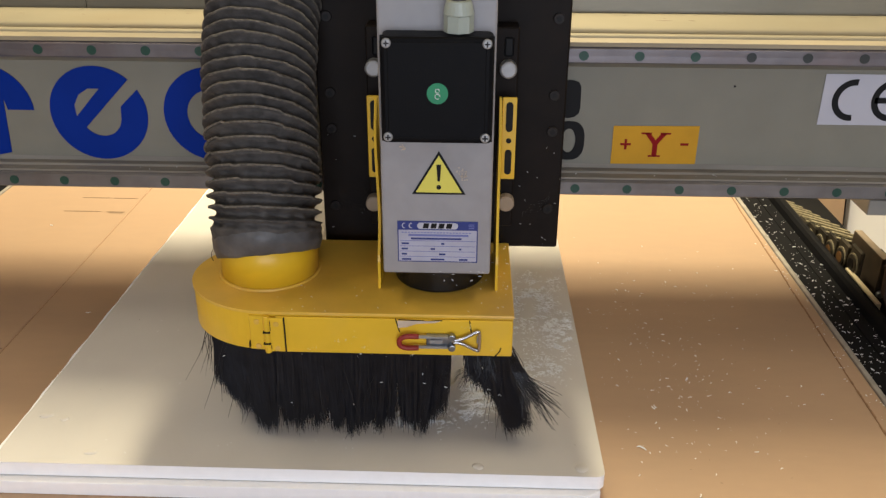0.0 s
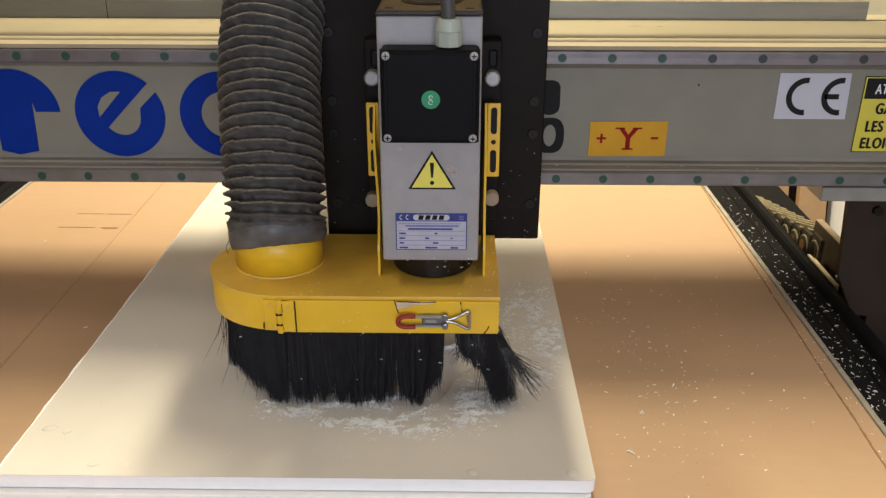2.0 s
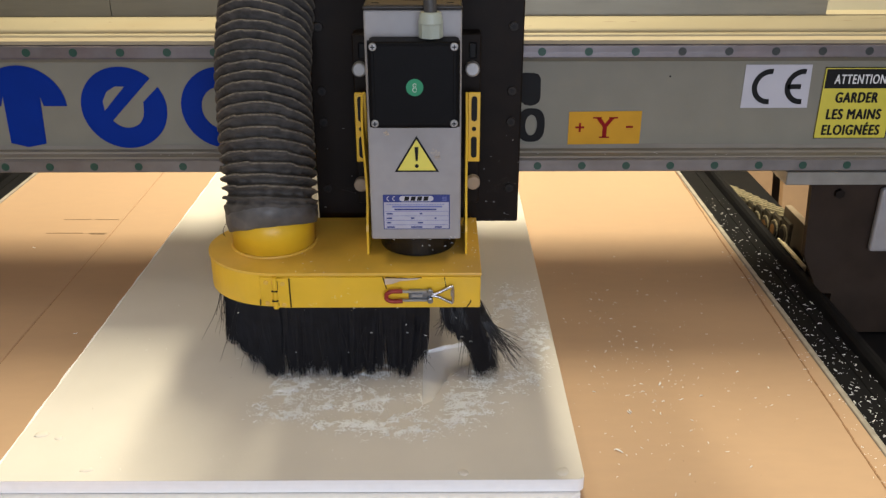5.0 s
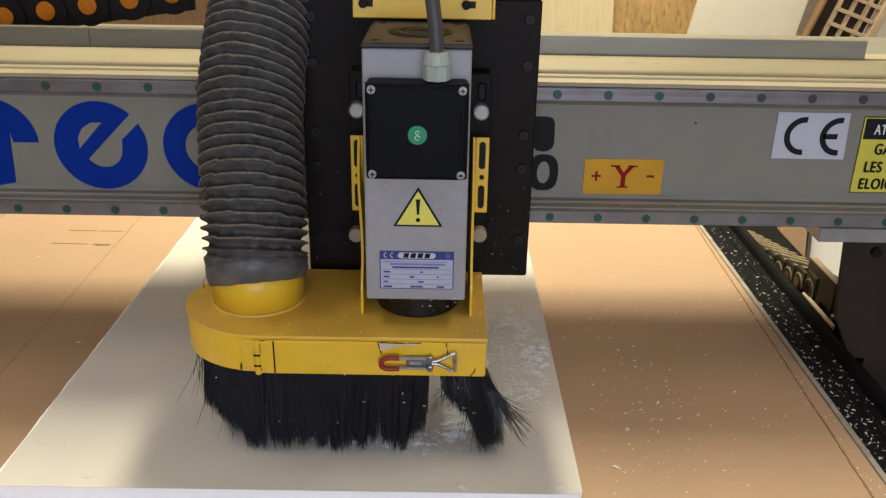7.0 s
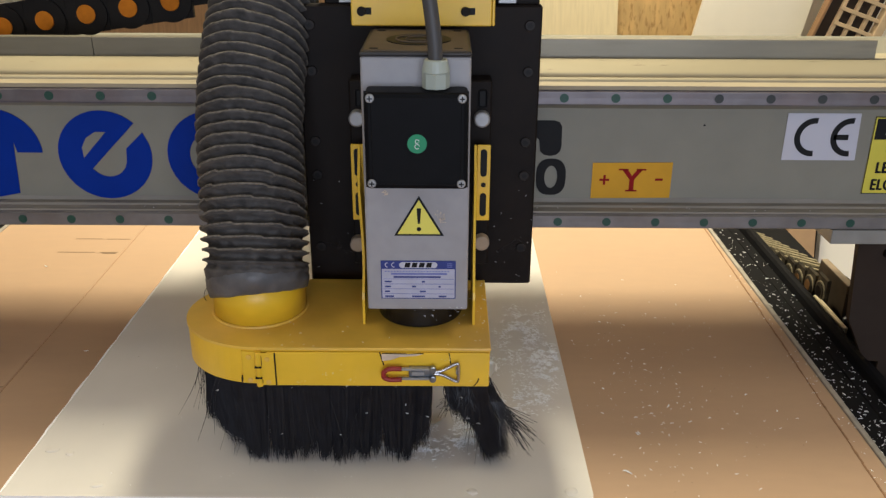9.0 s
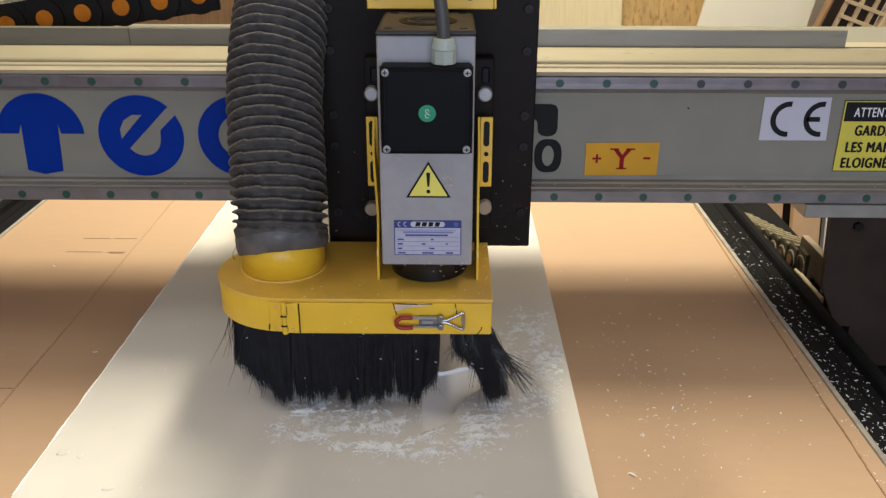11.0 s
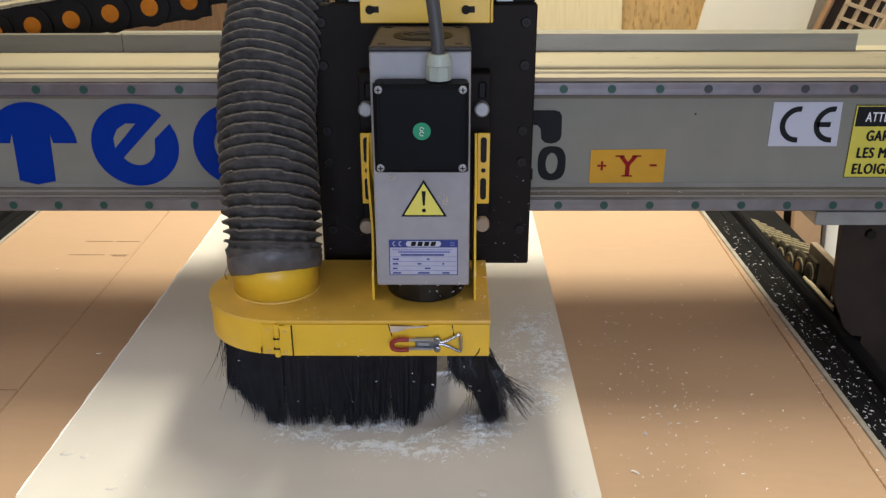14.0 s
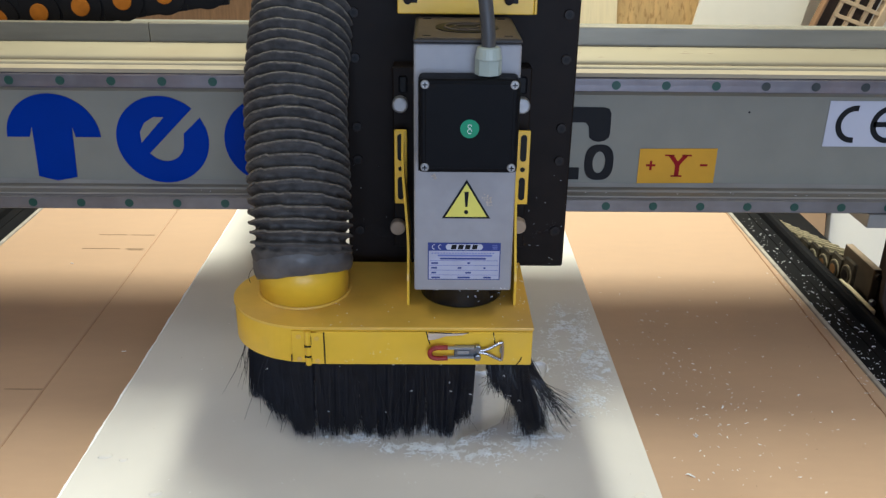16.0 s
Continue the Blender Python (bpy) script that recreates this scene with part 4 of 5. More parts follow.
for x in (-0.108, 0.064):
    part("guide_rail", box(x - 0.010, x + 0.010, -0.062, -0.050, 0.497, 0.80, 0.001), ZINC, carriage, "polished vertical guide rail")
    part("screw", rod((x + 0.002, -0.0618, 0.512), (x + 0.002, -0.075, 0.512), 0.008, seg=12, bevel=0.001), BLACK_STEEL, carriage)

spots = [(rnd.uniform(0.055, 0.100), -0.0690, 0.168 + 0.12 * rnd.random() ** 1.6, rnd.uniform(0.0010, 0.0024)) for _ in range(15)]
spots += [(rnd.uniform(-0.16, -0.11), -0.0690, rnd.uniform(0.17, 0.3), rnd.uniform(0.001, 0.002)) for _ in range(8)]
for x0, sgn in ((0.058, 1), (-0.112, -1)):
    for _ in range(150):
        d = rnd.random() ** 0.7
        spots.append((x0 + sgn * 0.034 * d, -0.0676, 0.207 + 0.020 * d * (1 if sgn > 0 else 0.8) + rnd.gauss(0, 0.0035 * (0.4 + d)), rnd.uniform(0.0002, 0.0007)))
chips("caught_chips", "white foam chips and dust on the black plate", spots, CHIP, carriage)
spots = [(rnd.uniform(-0.55, 0.65), rnd.uniform(-0.022, -0.012), 0.2368, rnd.uniform(0.001, 0.0022)) for _ in range(14)]
chips("caught_chips", "white foam chips on the ledge", spots, CHIP, gantry)

# ---- the spindle motor
motor = thing("spindle_motor", "white square spindle motor with black terminal box", "motor")
mx0, mx1, my = -0.0805, 0.0215, -0.230
part("housing", box(mx0, mx1, my, -0.0985, 0.2130, 0.4708, 0.0022, seg=2), MOTOR_WHITE, motor, "white painted motor housing")
part("end_cap", box(mx0 - 0.0005, mx1 + 0.0005, my - 0.0005, -0.0980, 0.4712, 0.4755, 0.0018, seg=2), MOTOR_CAP, motor, "dark end cap")
part("cap_top", box(mx0 + 0.003, mx1 - 0.003, my + 0.003, -0.101, 0.4751, 0.4761), CAP_TOP, motor, "dusty tan cap top")
fan = part("fan_grille", rod((-0.0285, -0.168, 0.4759), (-0.0285, -0.168, 0.4769), 0.0315, seg=32), INK, motor, "round black fan grille")
for r in (0.022, 0.012):
    pts = [(-0.0285 + r * math.cos(k * math.tau / 28), -0.168 + r * math.sin(k * math.tau / 28), 0.4773) for k in range(29)]
    part("grille_ring", pipe(pts, 0.0010, seg=6), CAP_TOP, fan)
for x in (mx0 + 0.012, mx1 - 0.012):
    for y in (my + 0.014, -0.114):
        part("cap_screw", box(x - 0.004, x + 0.004, y - 0.002, y + 0.002, 0.4759, 0.4767), INK, motor)
part("nose", rod((-0.0285, -0.168, 0.183), (-0.0285, -0.168, 0.2130), 0.0458, seg=48, bevel=0.002), NOSE, motor, "glossy black spindle nose", smooth=False)
tb = part("terminal_box", box(-0.0755, 0.0190, -0.263, -0.2305, 0.3545, 0.4448, 0.004, seg=2), BLACK_PLASTIC, motor, "black plastic terminal box")
part("lid_line", box(-0.0757, 0.0192, -0.2545, -0.2535, 0.3543, 0.4450), INK, tb)
part("lid_face", box(-0.0690, 0.0125, -0.2640, -0.2628, 0.3600, 0.4415, 0.0005), BLACK_PLASTIC, tb)
for x, z in ((-0.0695, 0.4405), (0.0130, 0.4405), (-0.0695, 0.3610), (0.0130, 0.3610)):
    s = part("screw", rod((x, -0.2625, z), (x, -0.2660, z), 0.0041, seg=18, bevel=0.0012), ZINC, tb, "zinc cross-head screw")
    bm = box(x - 0.0024, x + 0.0024, -0.2664, -0.2658, z - 0.0006, z + 0.0006)
    part("cross", box(x - 0.0006, x + 0.0006, -0.26645, -0.2658, z - 0.0024, z + 0.0024, bm=bm), INK, s)
dot = part("round_sticker", rod((-0.0275, -0.2639, 0.3990), (-0.0275, -0.2647, 0.3990), 0.0089, seg=28), GREEN_DOT, tb, "round green sticker")
for z, r in ((0.4014, 0.0017), (0.3966, 0.0021)):
    part("scribble", pipe([(-0.0275 + r * math.cos(k * math.tau / 16), -0.2650, z + r * math.sin(k * math.tau / 16)) for k in range(15)], 0.00035, 5), WHITE_INK, dot)
gland = part("cable_gland", rod((-0.0108, -0.2450, 0.4465), (-0.0108, -0.2450, 0.4600), 0.0125, seg=8), NYLON, motor, "pale nylon cable gland")
part("nut", rod((-0.0108, -0.2450, 0.4600), (-0.0108, -0.2450, 0.4720), 0.0130, 0.0105, seg=24, bevel=0.0015), NYLON, gland)
cable_pts = curve([(-0.0108, -0.245, 0.465), (-0.0122, -0.245, 0.490), (-0.0168, -0.241, 0.525), (-0.0225, -0.236, 0.560), (-0.024, -0.22, 0.62), (-0.03, -0.18, 0.70)], 6)
part("cable", pipe(cable_pts, 0.0068, 12), CABLE, motor, "thick grey cable", smooth=True)

FY = my - 0.0004
tri = [(-0.0275, 0.3370), (-0.0030, 0.2955), (-0.0520, 0.2955)]
wt = part("warning_triangle", slab(tri, FY - 0.0006, FY + 0.0005), INK, motor, "yellow warning triangle sticker")
c = (-0.0275, 0.3093)
part("field", slab([(c[0] + (x - c[0]) * 0.86, c[1] + (z - c[1]) * 0.86) for x, z in tri], FY - 0.0010, FY - 0.0005), TRIANGLE_YELLOW, wt)
part("mark", slab([(-0.0297, 0.3245), (-0.0253, 0.3245), (-0.0264, 0.3085), (-0.0286, 0.3085)], FY - 0.0014, FY - 0.0009), INK, wt)
part("mark", rod((-0.0275, FY - 0.0009, 0.3027), (-0.0275, FY - 0.0014, 0.3027), 0.0022, seg=12), INK, wt)
lx0, lx1, lz0, lz1 = -0.0662, 0.0092, 0.2262, 0.2682
lab = part("rating_plate", slab([(lx0, lz0), (lx1, lz0), (lx1, lz1), (lx0, lz1)], FY - 0.0006, FY + 0.0005), NAVY, motor, "blue and white rating plate")
part("field", box(lx0 + 0.0010, lx1 - 0.0010, FY - 0.0009, FY - 0.0005, lz0 + 0.0010, lz1 - 0.0088), PLATE_FIELD, lab)
part("badge", slab(arc(-0.0445, lz1 - 0.0044, 0.0032, 0.0032, 90, 270, 10) + arc(-0.0125, lz1 - 0.0044, 0.0032, 0.0032, -90, 90, 10), FY - 0.0009, FY - 0.0005), STICKER_WHITE, lab)
for k in range(4):
    x = -0.0425 + 0.0072 * k
    part("badge_bar", slab([(x, lz1 - 0.0068), (x + 0.0052, lz1 - 0.0068), (x + 0.0064, lz1 - 0.0018), (x + 0.0012, lz1 - 0.0018)], FY - 0.0012, FY - 0.0008), INK, lab)
for cx in (-0.0595, -0.0530):
    o = arc(cx, lz1 - 0.0044, 0.0026, 0.0028, 80, 280, 12)
    part("mark", slab(o + arc(cx, lz1 - 0.0044, 0.0018, 0.0020, 280, 80, 12), FY - 0.0009, FY - 0.0005), STICKER_WHITE, lab)
for k in range(3):
    part("writing_bar", box(0.0005, 0.0058, FY - 0.0009, FY - 0.0005, lz1 - 0.0032 - 0.0018 * k, lz1 - 0.0025 - 0.0018 * k), PALE_PRINT, lab)
part("writing_bar", box(-0.0560, 0.0005, FY - 0.0012, FY - 0.0008, lz0 + 0.0270, lz0 + 0.0290), PALE_PRINT, lab)
part("writing_bar", box(-0.0535, -0.0060, FY - 0.0012, FY - 0.0008, lz0 + 0.0236, lz0 + 0.0254), NAVY, lab)
for k, z in enumerate((0.0220, 0.0165, 0.0110, 0.0055)):
    part("rule", box(lx0 + 0.002, lx1 - 0.002, FY - 0.0011, FY - 0.0008, lz0 + z, lz0 + z + 0.0004), PALE_PRINT, lab)
    for x, w in (((-0.0625, 0.007), (-0.0250, 0.003)), ((-0.0625, 0.006), (-0.0350, 0.004), (-0.0080, 0.002)), ((-0.0625, 0.005), (-0.0270, 0.006)), ((-0.0625, 0.009), (-0.0350, 0.013), (-0.0080, 0.008)))[k]:
        part("writing_bar", box(x, x + w, FY - 0.0012, FY - 0.0008, lz0 + z - 0.0035, lz0 + z - 0.0018), NAVY, lab)

for k in range(22):
    x = lx0 + 0.004 + 0.0030 * k
    part("writing_bar", box(x, x + 0.0018, FY - 0.0012, FY - 0.0008, lz0 + 0.0302, lz0 + 0.0312), PALE_PRINT, lab)
# grime rubbed into the paint beside the triangle
bm = bmesh.new()
for cx, cz, r in ((-0.0075, 0.3180, 0.0055), (-0.0040, 0.3120, 0.0035), (-0.0600, 0.3400, 0.0030)):
    for q in range(26):
        a, d = rnd.uniform(0, math.tau), r * math.sqrt(rnd.random())
        x, z, s = cx + d * math.cos(a), cz + d * math.sin(a) * 0.9, rnd.uniform(0.0002, 0.0008)
        bm.faces.new([bm.verts.new((x + s * math.cos(b), FY - 0.0001, z + s * math.sin(b))) for b in (0.3, 1.6, 2.9, 4.1, 5.3)])
tagged(part("grime", bm, PATCH, motor, "brownish grime spots"), kind="stuff")

spots = [(-0.0285 + 0.0465 * math.cos(a), -0.168 + 0.0465 * math.sin(a), rnd.uniform(0.187, 0.212), rnd.uniform(0.0012, 0.0034)) for a in [rnd.uniform(math.pi, math.tau) for _ in range(16)]]
spots += [(rnd.uniform(-0.06, 0.02), my - 0.0012, rnd.uniform(0.2125, 0.2165), rnd.uniform(0.0010, 0.0022)) for _ in range(9)]
chips("caught_chips", "white foam chips stuck to the spindle", spots, CHIP, motor)

# ---- the dust hood with its brush
hood = thing("dust_hood", "yellow painted steel dust hood with black brush skirt", "dust hood")
HZ0, HZ1 = 0.1393, 0.1825
HF, HB, HR, HC = -0.255, -0.093, 0.0445, -0.1905
END = 0.0110
rr = (HB - HF) / 2
mid = (HB + HF) / 2


def outline(inset, x_right):
    r = rr - inset
    return [(x_right, mid + r)] + [(HC + (r + END) * math.cos(radians(a)), mid + r * math.sin(radians(a))) for a in range(90, 271, 5)] + [(x_right, mid - r)]


bm = bmesh.new()
for o, flip in ((outline(0, HR), False), (outline(0.003, HR - 0.003), True)):
    f = [bm.verts.new((x, y, HZ0)) for x, y in o]
    g = [bm.verts.new((x, y, HZ1 - 0.003)) for x, y in o]
    for i in range(len(o)):
        j = (i + 1) % len(o)
        bm.faces.new((f[i], f[j], g[j], g[i]))
bm.verts.ensure_lookup_table()
n = len(outline(0, HR))
for i in range(n):
    j = (i + 1) % n
    bm.faces.new((bm.verts[i], bm.verts[j], bm.verts[2 * n + j], bm.verts[2 * n + i]))
part("shell", bm, YELLOW, hood)
part("top_plate", plate(outline(-0.0012, HR + 0.001), HZ1 - 0.003, HZ1, bevel=0.001), YELLOW_DUST, hood, "dusty yellow top plate")
door = part("door", box(-0.183, HR - 0.0005, HF - 0.0032, HF - 0.0004, HZ0 - 0.0005, HZ1 - 0.0045, 0.0009), YELLOW, hood, "yellow hinged front door")
bm = bmesh.new()
for x0, z0, x1, z1 in ((-0.0625, 0.1790, -0.0585, 0.1640), (-0.0600, 0.1780, -0.0350, 0.1772), (-0.0360, 0.1765, -0.0180, 0.1778), (0.0080, 0.1785, 0.0105, 0.1610), (0.0325, 0.1380, 0.0375, 0.1450), (0.0375, 0.1450, 0.0385, 0.1490)):
    d = Vector((x1 - x0, 0, z1 - z0))
    s = d.normalized().cross(Vector((0, 1, 0))) * 0.0006
    q = [Vector((x0, HF - 0.0035, z0)) + s, Vector((x0, HF - 0.0035, z0)) - s, Vector((x1, HF - 0.0035, z1)) - s, Vector((x1, HF - 0.0035, z1)) + s]
    bm.faces.new([bm.verts.new(v) for v in q])
tagged(part("crack", bm, INK, door, "dark cracks in the paint"), kind="stuff").location.x = -0.005
part("bare_patch", slab([(-0.0600, 0.1690), (-0.0605, 0.1768), (-0.0350, 0.1768), (-0.0190, 0.1772), (-0.0250, 0.1750), (-0.0420, 0.1738), (-0.0520, 0.1700)], HF - 0.0036, HF - 0.0030), PATCH, door, "bare patch under the latch").location.x = -0.005
hinge = part("hinge", rod((-0.1845, HF - 0.0025, HZ0 - 0.001), (-0.1845, HF - 0.0025, HZ1 - 0.004), 0.0034, seg=14, bevel=0.0006), YELLOW, hood, "yellow painted butt hinge")
part("leaf", box(-0.2020, -0.1865, HF - 0.0010, HF + 0.0035, HZ0 + 0.001, HZ1 - 0.005, 0.0006), YELLOW, hinge)
part("leaf", box(-0.1820, -0.1680, HF - 0.0050, HF - 0.0030, HZ0 + 0.001, HZ1 - 0.005, 0.0006), YELLOW, hinge)
part("gap", box(-0.1679, -0.1667, HF - 0.0046, HF - 0.0030, HZ0 + 0.001, HZ1 - 0.005), INK, hinge)
for z in (0.149, 0.1615):
    part("gap", box(-0.1880, -0.1810, HF - 0.0074, HF - 0.0020, z, z + 0.0011), INK, hinge)
for x, z0, z1 in ((-0.1808, HZ0 + 0.004, 0.1475), (-0.1808, 0.1640, HZ1 - 0.008), (-0.2024, HZ0 + 0.004, 0.1500)):
    part("gap", box(x - 0.0003, x + 0.0003, HF - 0.0054, HF - 0.0006, z0, z1), WORN_STEEL, hinge, "dark worn seam")
for x, z in ((-0.1750, 0.144), (-0.1750, 0.171), (-0.1945, 0.144), (-0.1945, 0.171)):
    part("rivet", rod((x, HF - 0.004 if x > -0.18 else HF, z), (x, HF - 0.0058 if x > -0.18 else HF - 0.0022, z), 0.0028, seg=12, bevel=0.0006), YELLOW_DUST, hinge)

hinge.location.x = -0.007

bm = bmesh.new()
for cx, cz, r in ((-0.108, 0.158, 0.009), (-0.122, 0.151, 0.005), (-0.096, 0.147, 0.004), (0.026, 0.146, 0.004), (-0.150, 0.144, 0.004), (0.000, 0.171, 0.004)):
    for q in range(5):
        x, z, w, h = cx + rnd.gauss(0, r * 0.6), cz + rnd.gauss(0, r * 0.35), rnd.uniform(0.0003, 0.0012), rnd.uniform(0.0004, 0.0022) * rnd.random()
        z = min(max(z, HZ0 + 0.003), HZ1 - 0.008)
        bm.faces.new([bm.verts.new(v) for v in ((x - w, HF - 0.0038, z - h), (x + w * 0.6, HF - 0.0038, z - h * 0.7), (x + w, HF - 0.0038, z + h), (x - w * 0.5, HF - 0.0038, z + h * 0.8))])
tagged(part("scuff", bm, SCUFF, door, "pale scuffs in the yellow paint"), kind="stuff")
latch = part("latch", box(-0.0330, -0.0080, HF - 0.0075, HF - 0.0035, 0.1510, 0.1640, 0.0008), GUNMETAL, hood, "steel toggle latch with red grip")
bm = box(-0.0450, -0.0120, HF - 0.0115, HF - 0.0075, 0.1620, 0.1645, 0.0006)
box(-0.0450, -0.0120, HF - 0.0115, HF - 0.0075, 0.1510, 0.1535, 0.0006, bm=bm)
box(-0.0300, -0.0170, HF - 0.0100, HF - 0.0070, 0.1555, 0.1600, 0.0006, bm=bm)
part("lever", bm, ZINC, latch)
for z in (0.1632, 0.1522):
    part("rivet", rod((-0.0085, HF - 0.007, z), (-0.0085, HF - 0.0125, z), 0.0036, seg=14, bevel=0.0008), GUNMETAL, latch)
grip = curve([(-0.0400, HF - 0.0105, 0.1640), (-0.0520, HF - 0.0110, 0.1640), (-0.0575, HF - 0.0112, 0.1610), (-0.0585, HF - 0.0112, 0.1575), (-0.0575, HF - 0.0112, 0.1540), (-0.0520, HF - 0.0110, 0.1515), (-0.0400, HF - 0.0105, 0.1515)], 5)
part("grip", pipe(grip, 0.0026, 10), RED_GRIP, latch, "red plastic grip", smooth=True)
loop = curve([(-0.0080, HF - 0.0090, 0.1595), (0.0010, HF - 0.0085, 0.1610), (0.0145, HF - 0.0075, 0.1680), (0.0175, HF - 0.0072, 0.1665), (0.0175, HF - 0.0072, 0.1500), (0.0145, HF - 0.0075, 0.1485), (0.0010, HF - 0.0085, 0.1560), (-0.0080, HF - 0.0090, 0.1575)], 5)
part("loop", pipe(loop, 0.0018, 8), CHROME, latch, "chromed wire loop", smooth=True)
part("catch", box(0.0150, 0.0195, HF - 0.0080, HF - 0.0030, 0.1555, 0.1625, 0.0008), ZINC, latch)

latch.location.x = -0.005

TX, TY, TR = -0.2060, -0.1660, 0.0500
bm = rod((TX, TY, HZ1 - 0.001), (TX + 0.0006, TY, 0.2260), TR, seg=48)
for v in bm.verts:
    v.co.z -= 0.30 * (v.co.y - TY) * (v.co.z > 0.21)
part("inlet_tube", bm, YELLOW, hood, "yellow hose inlet", smooth=True)
part("weld", pipe([(TX + (TR + 0.001) * math.cos(k * math.tau / 40), TY + (TR + 0.001) * math.sin(k * math.tau / 40), HZ1 + 0.0008) for k in range(41)], 0.0018, 6), YELLOW_DUST, hood)
# side straps that hold the hood to the carriage
for s, x in ((-1, -0.0875), (1, 0.0290)):
    bm = bmesh.new()
    rows = []
    for k in range(25):
        z = HZ1 + (0.357 - HZ1) * k / 24
        front = -0.205 if z < 0.215 else -0.205 + 0.0815 * (z - 0.215) / 0.142
        bend = max(0.0, min(1.0, (z - 0.235) / 0.10))
        xc = x + s * (0.0075 if s < 0 else 0.0015) * bend * bend * (3 - 2 * bend)
        rows.append([bm.verts.new(v) for v in ((xc - 0.0013, front, z), (xc + 0.0013, front, z), (xc + 0.0013, -0.120, z), (xc - 0.0013, -0.120, z))])
    for a, b in zip(rows, rows[1:]):
        for k in range(4):
            bm.faces.new((a[k], a[(k + 1) % 4], b[(k + 1) % 4], b[k]))
    bm.faces.new(rows[0])
    bm.faces.new(rows[-1][::-1])
    strap = part("strap", bm, YELLOW, hood, "yellow steel strap")
    xa, xb = (x - 0.0170, x - 0.0030) if s < 0 else (x + 0.0035, x + 0.0180)
    part("flange", box(xa, xb, -0.1225, -0.1195, 0.270, 0.357, 0.0008), YELLOW, strap, "slotted yellow flange")
    xm = (xa + xb) / 2
    for z0, z1 in ((0.279, 0.299), (0.325, 0.349)):
        part("slot", slab(arc(xm, z0, 0.0035, 0.0035, 180, 360, 8) + arc(xm, z1, 0.0035, 0.0035, 0, 180, 8), -0.1232, -0.1222), INK, strap)
    part("hole", rod((xm, -0.1222, 0.312), (xm, -0.1232, 0.312), 0.0028, seg=10), INK, strap)


def bristles(name, path, count, length, rows, splay, seed, label, clump=0.0065, pull=0.4):
    """Tapered hairs along a path of x, y and outward direction; their tips gather in clumps."""
    rnd = random.Random(seed)
    vs, fs = [], []
    run_to = [0.0]
    for (x0, y0, *_), (x1, y1, *_) in zip(path, path[1:]):
        run_to.append(run_to[-1] + math.hypot(x1 - x0, y1 - y0))
    cells = int(run_to[-1] / clump) + 2
    centre = [(k + rnd.uniform(0.2, 0.8)) * clump for k in range(cells)]
    extra = [rnd.gauss(0, 0.0035) for _ in range(cells)]
    lean = [rnd.gauss(0, 0.020) for _ in range(cells)]
    for _ in range(count):
        d = rnd.random() * run_to[-1] * 0.9999
        i = max(k for k in range(len(path) - 1) if run_to[k] <= d)
        f = (d - run_to[i]) / (run_to[i + 1] - run_to[i])
        (x0, y0, nx0, ny0), (x1, y1, nx1, ny1) = path[i], path[i + 1]
        x, y = x0 + (x1 - x0) * f, y0 + (y1 - y0) * f
        nx, ny = nx0 + (nx1 - nx0) * f, ny0 + (ny1 - ny0) * f
        inn = rnd.random() * rows
        tx, ty = (x1 - x0) / (run_to[i + 1] - run_to[i]), (y1 - y0) / (run_to[i + 1] - run_to[i])
        sx, sy = splay(x, y)
        ln = length(x, y)
        x, y = x - nx * inn, y - ny * inn
        c = min(range(max(0, int(d / clump) - 1), min(cells, int(d / clump) + 2)), key=lambda q: abs(centre[q] - d))
        gather = (centre[c] - d) * pull * rnd.uniform(0.4, 1.3)
        wave = noise.noise((x * 40, y * 40, seed))
        ln += extra[c] + wave * 0.006 + rnd.gauss(0, 0.0045) - abs(rnd.gauss(0, 0.006))
        ox = (sx + lean[c] * tx) * ln + tx * gather + nx * rnd.gauss(0.001, 0.003) + rnd.gauss(0, 0.0022) + wave * 0.006 * tx
        oy = (sy + lean[c] * ty) * ln + ty * gather + ny * rnd.gauss(0.001, 0.003) + rnd.gauss(0, 0.0022) + wave * 0.006 * ty
        if rnd.random() < 0.014:
            ox, oy = ox + rnd.gauss(0, 0.016), oy + rnd.gauss(0, 0.010)
        r = rnd.uniform(0.00028, 0.00046)
        b = len(vs)
        for m, w in ((0.0, 1.0), (0.35, 1.0), (0.7, 0.85), (1.0, 0.35)):
            px, py, pz = x + ox * m ** 1.6, y + oy * m ** 1.6, HZ0 + 0.006 - (ln + 0.006) * m
            for q in range(3):
                a = q * math.tau / 3
                vs.append((px + r * w * math.cos(a), py + r * w * math.sin(a), pz))
        for m in range(3):
            for q in range(3):
                c0, c1 = b + 3 * m + q, b + 3 * m + (q + 1) % 3
                fs.append((c0, c1, c1 + 3, c0 + 3))
    me = bpy.data.meshes.new(name)
    me.from_pydata(vs, [], fs)
    me.materials.append(BRISTLE)
    ob = new(name, me)
    ob.parent = hood
    return tagged(ob, label, kind="stuff")


def skirt_path(inset):
    r = rr - inset
    p = [(x, mid - r, 0, -1) for x in np.linspace(-0.014, HC, 24)]
    p += [(HC + (r + 0.008) * math.cos(radians(a)), mid + r * math.sin(radians(a)), math.cos(radians(a)), math.sin(radians(a))) for a in range(268, 88, -5)]
    return p


def skirt_length(x, y):
    base = 0.093
    if y < mid:
        base += 0.003 * math.exp(-((x + 0.213) / 0.018) ** 2) - 0.002 * math.exp(-((x + 0.178) / 0.012) ** 2)
        base -= 0.012 * max(0, min(1, (-0.235 - x) / 0.035))
        base -= 0.020 * max(0, min(1, (x + 0.040) / 0.026)) ** 1.5
    return base


